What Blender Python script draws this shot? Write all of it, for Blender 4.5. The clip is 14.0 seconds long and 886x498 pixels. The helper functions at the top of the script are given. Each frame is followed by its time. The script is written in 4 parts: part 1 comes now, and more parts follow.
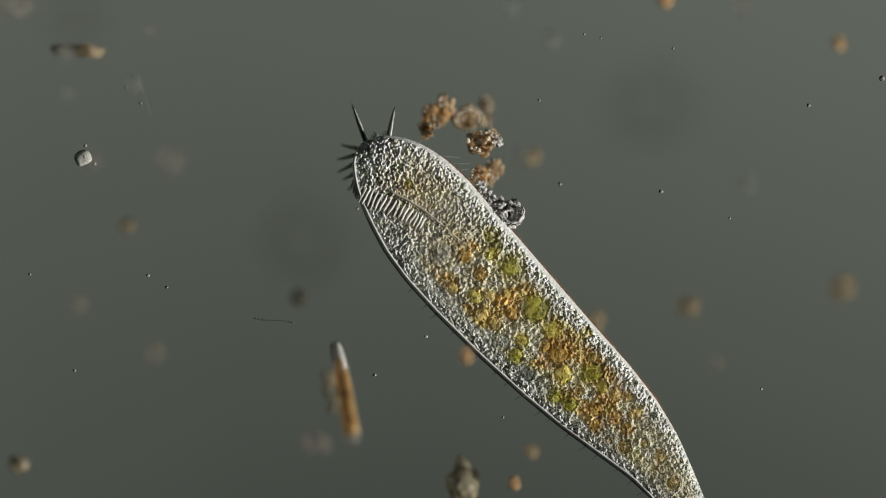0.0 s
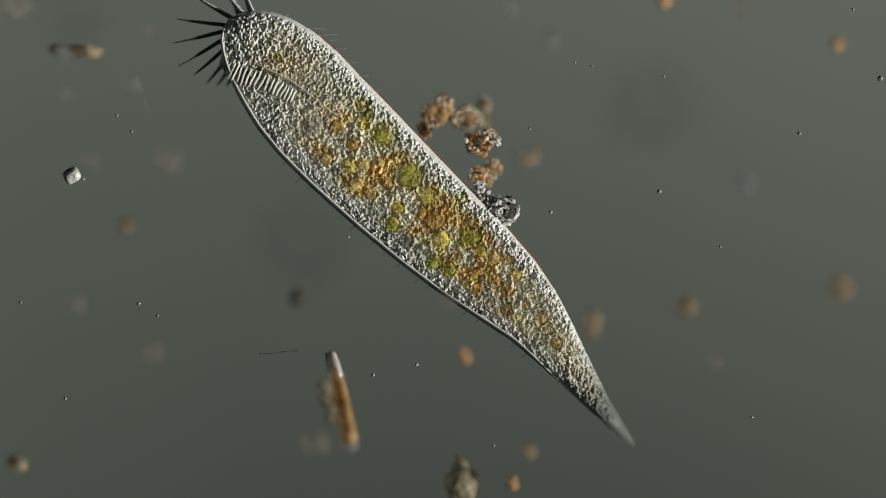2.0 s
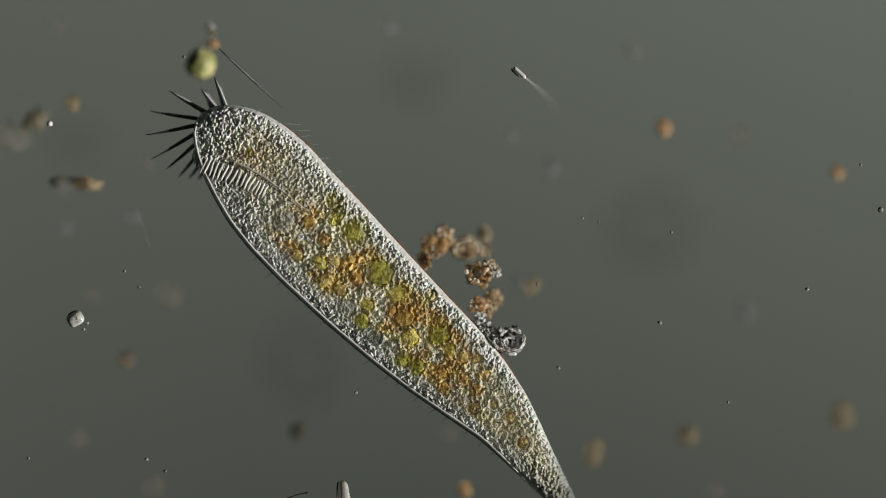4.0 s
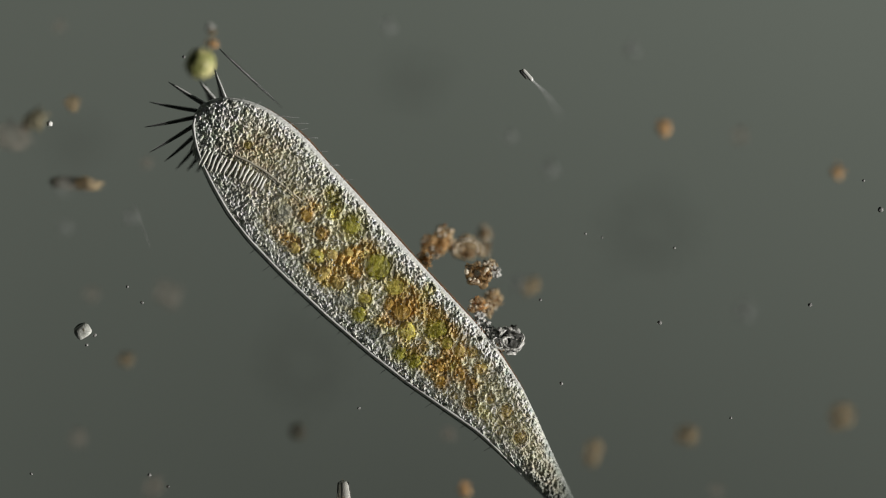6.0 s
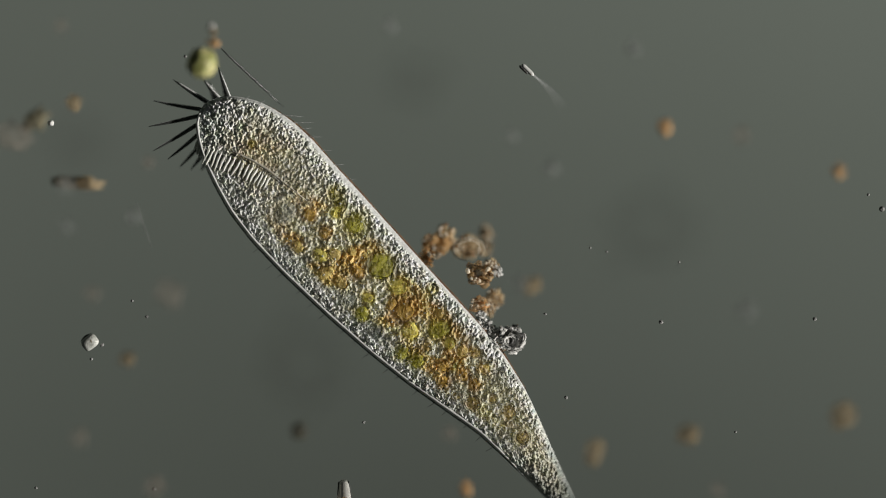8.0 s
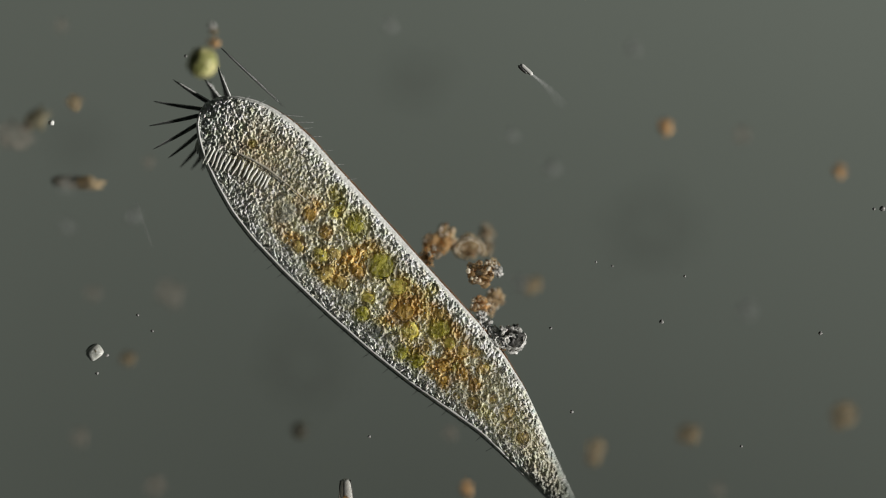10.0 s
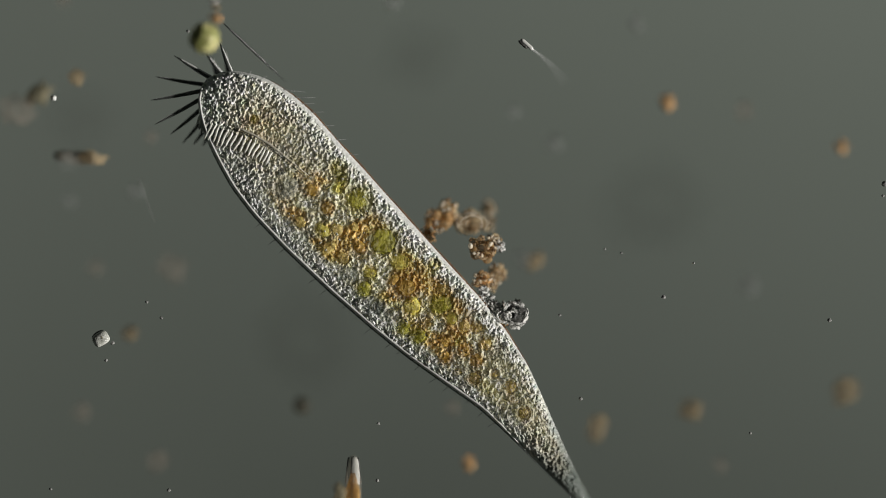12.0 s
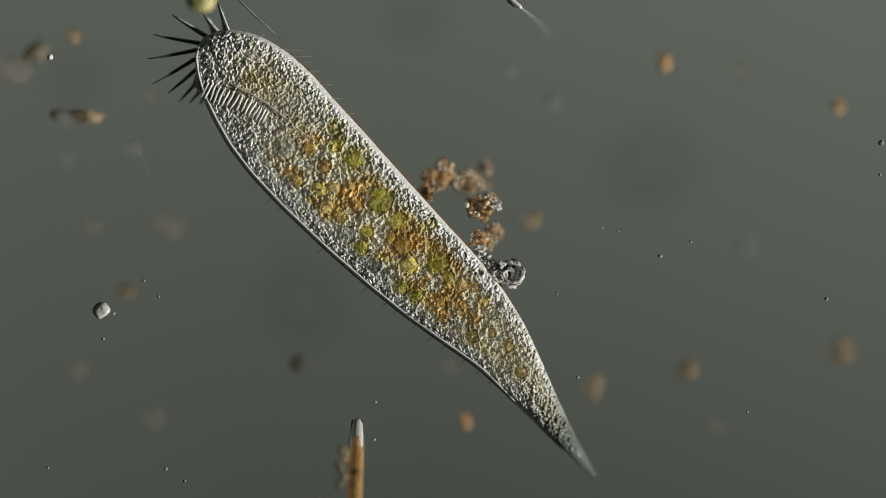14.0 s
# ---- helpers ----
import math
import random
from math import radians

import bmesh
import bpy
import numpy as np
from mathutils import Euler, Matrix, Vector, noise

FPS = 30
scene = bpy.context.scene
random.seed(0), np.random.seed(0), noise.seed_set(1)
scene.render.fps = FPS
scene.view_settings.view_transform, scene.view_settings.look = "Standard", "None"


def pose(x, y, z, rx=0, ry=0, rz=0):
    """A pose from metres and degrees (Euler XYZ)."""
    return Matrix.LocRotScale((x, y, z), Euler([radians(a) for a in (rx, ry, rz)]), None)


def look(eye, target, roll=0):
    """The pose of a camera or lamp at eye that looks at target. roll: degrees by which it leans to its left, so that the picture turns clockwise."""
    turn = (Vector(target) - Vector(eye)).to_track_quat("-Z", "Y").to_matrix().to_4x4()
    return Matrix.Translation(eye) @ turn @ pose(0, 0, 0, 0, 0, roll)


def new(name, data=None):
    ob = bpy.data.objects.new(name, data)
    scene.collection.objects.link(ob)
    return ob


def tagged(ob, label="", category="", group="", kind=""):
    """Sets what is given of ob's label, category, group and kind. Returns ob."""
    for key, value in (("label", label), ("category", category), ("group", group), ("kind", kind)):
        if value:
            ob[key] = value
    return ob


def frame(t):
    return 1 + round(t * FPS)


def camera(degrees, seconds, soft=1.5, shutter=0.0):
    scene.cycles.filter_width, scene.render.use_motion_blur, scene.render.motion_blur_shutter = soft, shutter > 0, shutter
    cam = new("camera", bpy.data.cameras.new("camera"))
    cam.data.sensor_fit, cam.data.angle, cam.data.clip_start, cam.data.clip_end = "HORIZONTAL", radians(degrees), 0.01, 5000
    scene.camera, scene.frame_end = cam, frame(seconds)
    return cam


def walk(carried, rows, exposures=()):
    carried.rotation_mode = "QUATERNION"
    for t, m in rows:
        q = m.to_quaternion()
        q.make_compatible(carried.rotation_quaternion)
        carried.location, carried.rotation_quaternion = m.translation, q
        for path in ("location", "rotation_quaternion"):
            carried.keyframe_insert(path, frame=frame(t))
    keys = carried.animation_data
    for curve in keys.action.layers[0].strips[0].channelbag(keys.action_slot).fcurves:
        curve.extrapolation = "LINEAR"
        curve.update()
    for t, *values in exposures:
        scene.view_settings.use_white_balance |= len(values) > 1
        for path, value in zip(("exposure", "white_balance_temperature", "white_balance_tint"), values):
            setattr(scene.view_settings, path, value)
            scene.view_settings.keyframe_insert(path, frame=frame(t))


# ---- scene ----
# A microscope's field, magnified: 1 cm here is 1 micrometre. The water lies in the x-y plane, the objective looks straight down.
K = 0.0025                                   # metres to one unit of the plan
LENS = 5.0
DIST = K * 784 / math.tan(radians(LENS / 2))  # the objective's height over the focal plane
FOCUS_Z = 0.07

cam = camera(LENS, 14.0, soft=0.8, shutter=0.15)
cam.data.dof.use_dof = True
cam.data.dof.focus_distance = DIST - FOCUS_Z
cam.data.dof.aperture_fstop = 0.15


def stage(t, dx, dy):
    """The stage slides the slide: the field moves by dx, dy plan units."""
    return t, pose(-dx * K, dy * K, DIST)


# the lit field stays with the lens while the slide moves
EXPOSURES = ((0.0, 0.12), (2.6, 0.12), (3.0, 0.02), (11.5, 0.02), (13.4, 0.06), (14.0, 0.06))
walk(cam, [
    stage(0.0, 0, -231), stage(0.5, 0, -231), stage(1.0, 0, -231), stage(1.5, -1.5, -231), stage(2.0, -3, -231),
    stage(2.5, -4.6, -229), stage(2.7, -4.6, -222), stage(2.8, -4.6, -195), stage(2.9, -4.6, -97), stage(3.0, -4.6, -35),
    stage(3.1, -3, -9), stage(3.2, -1.5, -2), stage(3.6, -2, 1), stage(5.5, -3, 1), stage(6.0, -2.5, 1),
    stage(6.5, 0.8, 1), stage(7.0, 0.5, 0), stage(7.5, 0, 0), stage(8.0, 0, 0), stage(10.5, 1.5, -1), stage(11.0, 4.4, -6.5),
    stage(11.5, 4.6, -15.5), stage(12.0, 4.6, -44.4), stage(12.5, 4.6, -60), stage(13.0, 4.6, -80), stage(13.3, 3, -112),
    stage(13.5, 1.5, -119.5), stage(13.8, 0, -117.5), stage(14.0, -1.6, -116.8)],
     exposures=EXPOSURES)

# light: one-sided oblique light of the condenser, and the dim lit field all round
world = bpy.data.worlds.new("field")
scene.world = world
world.use_nodes = True
world.node_tree.nodes["Background"].inputs["Color"].default_value = (0.80, 0.90, 0.86, 1)
world.node_tree.nodes["Background"].inputs["Strength"].default_value = 0.012
sun = new("condenser_light", bpy.data.lights.new("condenser_light", "SUN"))
sun.data.energy, sun.data.angle, sun.data.color = 4.02, radians(3), (1.0, 0.97, 0.92)
SUN_UP, SUN_TURN = radians(20.5), radians(-11)
SUN_WAY = Vector((math.cos(SUN_UP) * math.cos(SUN_TURN), math.cos(SUN_UP) * math.sin(SUN_TURN), math.sin(SUN_UP)))
sun.matrix_world = look(SUN_WAY * 20, (0, 0, 0))
scene.view_settings.exposure = 0.0


# ---- materials ----
def nodes_of(name):
    m = bpy.data.materials.new(name)
    m.use_nodes = True
    return m, m.node_tree.nodes, m.node_tree.links


def organic(name, a, b, size=0.05, rough=0.45, bump=0.4, clear=0.0, spec=0.4, fine=4.0, thin=0.0):
    """Wet organic matter: two colours mottled at the given size, a finer grain, relief, and how clear it is."""
    m, n, l = nodes_of(name)
    p = n["Principled BSDF"]
    tc = n.new("ShaderNodeTexCoord")
    big, small = n.new("ShaderNodeTexNoise"), n.new("ShaderNodeTexNoise")
    big.inputs["Scale"].default_value, big.inputs["Detail"].default_value = 1 / size, 4
    small.inputs["Scale"].default_value, small.inputs["Detail"].default_value = fine / size, 3
    info = n.new("ShaderNodeObjectInfo")
    add = n.new("ShaderNodeMixRGB")
    add.blend_type, add.inputs[0].default_value = "MIX", 0.35
    ramp = n.new("ShaderNodeValToRGB")
    ramp.color_ramp.elements[0].position, ramp.color_ramp.elements[1].position = 0.33, 0.67
    ramp.color_ramp.elements[0].color, ramp.color_ramp.elements[1].color = (*a, 1), (*b, 1)
    hsv = n.new("ShaderNodeHueSaturation")
    vary = n.new("ShaderNodeMapRange")
    vary.inputs["To Min"].default_value, vary.inputs["To Max"].default_value = 0.8, 1.2
    for t in (big, small):
        l.new(tc.outputs["Object"], t.inputs["Vector"])
    l.new(big.outputs["Fac"], add.inputs[1])
    l.new(small.outputs["Fac"], add.inputs[2])
    l.new(add.outputs[0], ramp.inputs["Fac"])
    l.new(ramp.outputs["Color"], hsv.inputs["Color"])
    l.new(info.outputs["Random"], vary.inputs["Value"])
    l.new(vary.outputs[0], hsv.inputs["Value"])
    l.new(hsv.outputs["Color"], p.inputs["Base Color"])
    bm = n.new("ShaderNodeBump")
    bm.inputs["Strength"].default_value, bm.inputs["Distance"].default_value = bump, size * 0.3
    l.new(add.outputs[0], bm.inputs["Height"])
    l.new(bm.outputs["Normal"], p.inputs["Normal"])
    p.inputs["Roughness"].default_value, p.inputs["Specular IOR Level"].default_value = rough, spec
    out = p.outputs[0]
    if thin > 0:   # thin matter lets light through from behind
        pass_on, glow = n.new("ShaderNodeMixShader"), n.new("ShaderNodeBsdfTranslucent")
        pass_on.inputs[0].default_value = thin
        l.new(hsv.outputs["Color"], glow.inputs["Color"])
        l.new(out, pass_on.inputs[1])
        l.new(glow.outputs[0], pass_on.inputs[2])
        out = pass_on.outputs[0]
        l.new(out, n["Material Output"].inputs["Surface"])
    if clear > 0:
        mix, see = n.new("ShaderNodeMixShader"), n.new("ShaderNodeBsdfTransparent")
        mix.inputs[0].default_value = clear
        l.new(out, mix.inputs[1])
        l.new(see.outputs[0], mix.inputs[2])
        l.new(mix.outputs[0], n["Material Output"].inputs["Surface"])
    return m


def cell_material(name, grain_deep, veil=False):
    """A face of the cell: its pigment, finely mottled and grained; as a veil it is partly clear."""
    m, n, l = nodes_of(name)
    p = n["Principled BSDF"]
    pig, tc, grain = n.new("ShaderNodeAttribute"), n.new("ShaderNodeTexCoord"), n.new("ShaderNodeTexNoise")
    pig.attribute_name = "pigment"
    grain.inputs["Scale"].default_value, grain.inputs["Detail"].default_value = 90.0, 3
    l.new(tc.outputs["Object"], grain.inputs["Vector"])
    rng = n.new("ShaderNodeMapRange")
    rng.inputs["From Min"].default_value, rng.inputs["From Max"].default_value = 0.3, 0.7
    rng.inputs["To Min"].default_value, rng.inputs["To Max"].default_value = 0.72, 1.28
    l.new(grain.outputs["Fac"], rng.inputs["Value"])
    hsv = n.new("ShaderNodeHueSaturation")
    l.new(pig.outputs["Color"], hsv.inputs["Color"])
    l.new(rng.outputs[0], hsv.inputs["Value"])
    l.new(hsv.outputs[0], p.inputs["Base Color"])
    cells, fine, both, bump = n.new("ShaderNodeTexVoronoi"), n.new("ShaderNodeTexNoise"), n.new("ShaderNodeMath"), n.new("ShaderNodeBump")
    cells.feature = "SMOOTH_F1"
    cells.inputs["Scale"].default_value, cells.inputs["Smoothness"].default_value = 72.0, 0.3
    fine.inputs["Scale"].default_value, fine.inputs["Detail"].default_value = 110.0, 2
    both.operation = "SUBTRACT"
    l.new(tc.outputs["Object"], cells.inputs["Vector"])
    l.new(tc.outputs["Object"], fine.inputs["Vector"])
    l.new(fine.outputs["Fac"], both.inputs[0])
    l.new(cells.outputs["Distance"], both.inputs[1])
    l.new(both.outputs[0], bump.inputs["Height"])
    l.new(pig.outputs["Alpha"], bump.inputs["Strength"])
    bump.inputs["Distance"].default_value = grain_deep * 0.45
    l.new(bump.outputs["Normal"], p.inputs["Normal"])
    p.inputs["Roughness"].default_value, p.inputs["Specular IOR Level"].default_value = 0.30, 0.65
    if veil:
        cover, mix, see = n.new("ShaderNodeAttribute"), n.new("ShaderNodeMixShader"), n.new("ShaderNodeBsdfTransparent")
        cover.attribute_name = "cover"
        l.new(cover.outputs["Fac"], mix.inputs[0])
        l.new(see.outputs[0], mix.inputs[1])
        l.new(p.outputs[0], mix.inputs[2])
        l.new(mix.outputs[0], n["Material Output"].inputs["Surface"])
    return m


def granule_material(name, dark, light):
    """Refractile granules, each a little lighter or darker."""
    m, n, l = nodes_of(name)
    p = n["Principled BSDF"]
    geo, tc, grain = n.new("ShaderNodeNewGeometry"), n.new("ShaderNodeTexCoord"), n.new("ShaderNodeTexNoise")
    ramp = n.new("ShaderNodeValToRGB")
    ramp.color_ramp.elements[0].color, ramp.color_ramp.elements[1].color = (*dark, 1), (*light, 1)
    grain.inputs["Scale"].default_value, grain.inputs["Detail"].default_value = 9.0, 3
    l.new(tc.outputs["Object"], grain.inputs["Vector"])
    mix = n.new("ShaderNodeMixRGB")
    mix.inputs[0].default_value = 0.45
    l.new(geo.outputs["Random Per Island"], mix.inputs[1])
    l.new(grain.outputs["Fac"], mix.inputs[2])
    l.new(mix.outputs[0], ramp.inputs["Fac"])
    l.new(ramp.outputs[0], p.inputs["Base Color"])
    p.inputs["Roughness"].default_value, p.inputs["Specular IOR Level"].default_value = 0.35, 0.5
    return m


def field_material():
    m, n, l = nodes_of("lit_field")
    p = n["Principled BSDF"]
    tc, big, fine = n.new("ShaderNodeTexCoord"), n.new("ShaderNodeTexNoise"), n.new("ShaderNodeTexNoise")
    big.inputs["Scale"].default_value, big.inputs["Detail"].default_value = 0.5, 2
    fine.inputs["Scale"].default_value, fine.inputs["Detail"].default_value = 60, 3
    ramp = n.new("ShaderNodeValToRGB")
    ramp.color_ramp.elements[0].color, ramp.color_ramp.elements[1].color = (0.166, 0.192, 0.169, 1), (0.187, 0.213, 0.190, 1)
    mix = n.new("ShaderNodeMixRGB")
    mix.inputs[0].default_value = 0.12
    for t in (big, fine):
        l.new(tc.outputs["Object"], t.inputs["Vector"])
    l.new(big.outputs["Fac"], mix.inputs[1])
    l.new(fine.outputs["Fac"], mix.inputs[2])
    l.new(mix.outputs[0], ramp.inputs["Fac"])
    l.new(ramp.outputs[0], p.inputs["Base Color"])
    p.inputs["Roughness"].default_value, p.inputs["Specular IOR Level"].default_value = 1.0, 0.0
    return m


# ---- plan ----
def at(x, y, z=0.0):
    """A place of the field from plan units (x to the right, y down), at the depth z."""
    s = (DIST - z) / DIST
    return Vector(((x - 784) * K * s, (441 - y) * K * s, z))


def cell(x, y, z=0.0):
    """A place in the ciliate's own space."""
    return Vector(((x - 640) * K, (450 - y) * K, z))


def part(name, bm, material, parent=None, label="", smooth=True):
    me = bpy.data.meshes.new(name)
    bm.to_mesh(me)
    bm.free()
    if smooth:
        me.polygons.foreach_set("use_smooth", [True] * len(me.polygons))
    me.materials.append(material)
    ob = new(name, me)
    ob.parent = parent
    return tagged(ob, label)


# the ciliate's outline: distance along the axis, the middle line's offset and the half width there, in plan units
HEAD, TIP = Vector((362, 72)), Vector((1055, 848))
E_U = (TIP - HEAD).normalized()
E_V = Vector((E_U.y, -E_U.x))
STATION_U = np.array([-5, 0, 13, 30, 53, 80, 120, 170, 230, 310, 420, 520, 600, 680, 750, 800, 860, 910, 960, 1010, 1040])
STATION_C = np.array([0, 0, 1.5, 3.5, 5, 6, 5.5, 2.5, 0, 1.5, 6, 12.5, 20, 27, 29.5, 25, 17, 10, 4, 0, -1])
STATION_W = np.array([0.5, 18, 38.5, 52.5, 67, 78, 89, 97, 99, 98.5, 94, 88, 82, 71, 57, 47, 35, 26, 17, 10, 3])
SMOOTH_U = np.linspace(-5, 1040, 1046)


def smoothed(values):
    v = np.interp(SMOOTH_U, STATION_U, values)
    for _ in range(3):
        pad = np.concatenate([[v[0]] * 8, v, [v[-1]] * 8])
        soft = np.convolve(pad, np.ones(17) / 17, "valid")
        keep = np.clip((SMOOTH_U - 10) / 60, 0, 1)
        v = v * (1 - keep) + soft * keep
    return v


PROFILE_C, PROFILE_W = smoothed(STATION_C), smoothed(STATION_W)


def profile(u):
    return float(np.interp(u, SMOOTH_U, PROFILE_C)), float(np.interp(u, SMOOTH_U, PROFILE_W))


def height_of(w):
    return 30 * (1 - math.exp(-w / 40))


def sink(u):
    """The tail hangs a little below the focal plane."""
    return -140 * max(0.0, (u - 800) / 240) ** 1.5


def on_axis(u, v):
    return HEAD + E_U * u + E_V * v


def on_cell(u, v, z=0.0):
    p = on_axis(u, v)
    return cell(p.x, p.y, z * K)


def top_z(u, v):
    """The height of the ciliate's upper face, in plan units: a flat top, steep at one edge and rounded at the other."""
    c, w = profile(u)
    q = (v - c) / max(w, 1e-3)
    f = min(1.0, max(0.0, (u - 790) / 120))
    flat = (1 - min(-q, 1) ** 14) ** 0.25 * (1 - 0.20 * q * q) if q < 0 else (1 - min(q, 1) ** 4.5) ** 0.45 * (1 - 0.15 * q * q)
    return height_of(w) * ((1 - f) * flat + f * 2.0 * math.sqrt(1 - min(abs(q), 1) ** 2)) + sink(u)


def uv_of(x, y):
    d = Vector((x, y)) - HEAD
    return d.dot(E_U), d.dot(E_V)



M_FIELD = field_material()
M_BODY = cell_material("endoplasm", 0.012)
M_SHELL = cell_material("pellicle_face", 0.014, True)
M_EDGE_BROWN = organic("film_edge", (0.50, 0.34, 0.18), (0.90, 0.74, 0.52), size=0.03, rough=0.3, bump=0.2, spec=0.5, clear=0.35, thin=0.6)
M_PAINTED_EDGE = organic("edge_film", (0.17, 0.09, 0.05), (0.32, 0.18, 0.10), size=0.05, rough=0.6, bump=0.2, clear=0.35, spec=0.1)
M_KNOT = organic("knot", (0.03, 0.03, 0.03), (0.14, 0.14, 0.13), size=0.03, rough=0.5, bump=0.6)
M_SKIN = organic("pellicle", (0.72, 0.73, 0.70), (0.90, 0.90, 0.88), size=0.06, rough=0.3, bump=0.1, spec=0.5)
M_GRAIN = granule_material("grey_granule", (0.25, 0.26, 0.23), (0.60, 0.62, 0.54))
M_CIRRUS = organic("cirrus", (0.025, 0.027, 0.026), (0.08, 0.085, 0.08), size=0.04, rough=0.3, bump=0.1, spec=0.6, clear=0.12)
M_FOLD = organic("mouth_fold", (0.55, 0.50, 0.40), (0.80, 0.76, 0.66), size=0.03, rough=0.4, bump=0.4, clear=0.35)
M_GROOVE = organic("groove", (0.06, 0.06, 0.05), (0.18, 0.17, 0.14), size=0.03, rough=0.5, bump=0.3, clear=0.45)
M_HAIR = organic("hair", (0.30, 0.32, 0.31), (0.5, 0.5, 0.5), size=0.04, rough=0.4, bump=0.0, clear=0.62)
M_COMB = organic("membranelle", (0.68, 0.68, 0.60), (0.93, 0.93, 0.86), size=0.02, rough=0.4, bump=0.4, spec=0.4, clear=0.05)
M_GREEN = organic("green_food", (0.264, 0.258, 0.0216), (0.792, 0.744, 0.096), size=0.02, rough=0.4, bump=1.0)
M_YELLOW = organic("yellow_food", (0.624, 0.504, 0.06), (0.95, 0.888, 0.216), size=0.02, rough=0.4, bump=1.0)
M_BROWN = organic("brown_food", (0.408, 0.234, 0.03), (0.912, 0.612, 0.132), size=0.02, rough=0.4, bump=1.0)
M_OCHRE = organic("ochre_food", (0.552, 0.384, 0.084), (0.95, 0.792, 0.288), size=0.02, rough=0.4, bump=1.0)
M_CLEAR = organic("clear_vacuole", (0.40, 0.42, 0.36), (0.70, 0.72, 0.62), size=0.025, rough=0.3, bump=0.9, clear=0.7)
M_FLOC = organic("brown_floc", (0.54, 0.30, 0.10), (0.95, 0.68, 0.34), size=0.022, rough=0.35, bump=0.8, clear=0.52, thin=0.35)
M_GRIT = organic("dark_grit", (0.16, 0.08, 0.03), (0.40, 0.22, 0.09), size=0.02, rough=0.4, bump=0.8, clear=0.35, thin=0.2)
M_BEAD = organic("pale_bead", (0.70, 0.60, 0.44), (0.96, 0.90, 0.78), size=0.03, rough=0.25, bump=0.3, clear=0.15, spec=0.6, thin=0.2)
M_FLOC_PALE = organic("pale_floc", (0.62, 0.46, 0.25), (0.98, 0.82, 0.55), size=0.022, rough=0.35, bump=0.8, clear=0.5, thin=0.4)
M_FLOC_GREY = organic("grey_floc", (0.34, 0.34, 0.32), (0.97, 0.96, 0.92), size=0.022, rough=0.3, bump=1.0, clear=0.05)
M_ORANGE = organic("orange_speck", (0.40, 0.20, 0.06), (0.95, 0.64, 0.32), size=0.035, rough=0.4, bump=1.0, clear=0.45)
M_GREYGREEN = organic("grey_green_floc", (0.12, 0.11, 0.06), (0.46, 0.41, 0.27), size=0.025, rough=0.5, bump=1.0, clear=0.4, thin=0.2)
M_SOFT = organic("soft_floc", (0.24, 0.17, 0.08), (0.58, 0.44, 0.24), size=0.05, rough=0.6, bump=1.0, clear=0.66)
M_FAINT = organic("faint_floc", (0.28, 0.23, 0.17), (0.52, 0.44, 0.36), size=0.08, rough=0.6, bump=0.6, clear=0.89)
M_FAINT_PALE = organic("faint_pale_floc", (0.22, 0.24, 0.22), (0.36, 0.38, 0.36), size=0.08, rough=0.6, bump=0.3, clear=0.82)
M_DARK = organic("dark_spore", (0.03, 0.028, 0.014), (0.09, 0.075, 0.04), size=0.05, rough=0.6, bump=0.4, clear=0.45)
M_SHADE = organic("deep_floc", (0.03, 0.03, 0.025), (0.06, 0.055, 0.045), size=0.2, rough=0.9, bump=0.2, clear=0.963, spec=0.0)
M_ALGA = organic("alga", (0.24, 0.29, 0.05), (0.92, 0.84, 0.42), size=0.045, rough=0.35, bump=1.0, clear=0.05)
M_SILICA = organic("silica", (0.74, 0.75, 0.70), (0.92, 0.92, 0.88), size=0.05, rough=0.2, bump=0.2, clear=0.1, spec=0.7)
M_AMBER = organic("amber_plastid", (0.46, 0.23, 0.05), (0.92, 0.58, 0.20), size=0.035, rough=0.4, bump=0.8, clear=0.36, thin=0.3)
M_PALE = organic("refractile", (0.80, 0.80, 0.76), (0.93, 0.93, 0.90), size=0.05, rough=0.3, bump=0.1, spec=0.6)
M_SPECK = organic("speck", (0.20, 0.20, 0.20), (0.42, 0.42, 0.40), size=0.02, rough=0.3, bump=0.3)


# ---- shapes ----
def lump(bm, centre, radii, seed, rough=0.25, detail=2, turn=0.0):
    """An uneven rounded body added to bm."""
    made = bmesh.ops.create_icosphere(bm, subdivisions=detail, radius=1.0)["verts"]
    off = Vector((seed * 7.13, seed * 3.7, seed * 1.9))
    spin = Matrix.Rotation(turn, 3, "Z")
    for v in made:
        d = v.co.normalized()
        s = 1 + rough * (noise.noise(d * 1.4 + off) + 0.5 * noise.noise(d * 3.1 + off))
        v.co = spin @ Vector((d.x * radii[0] * s, d.y * radii[1] * s, d.z * radii[2] * s)) + Vector(centre)
    return made


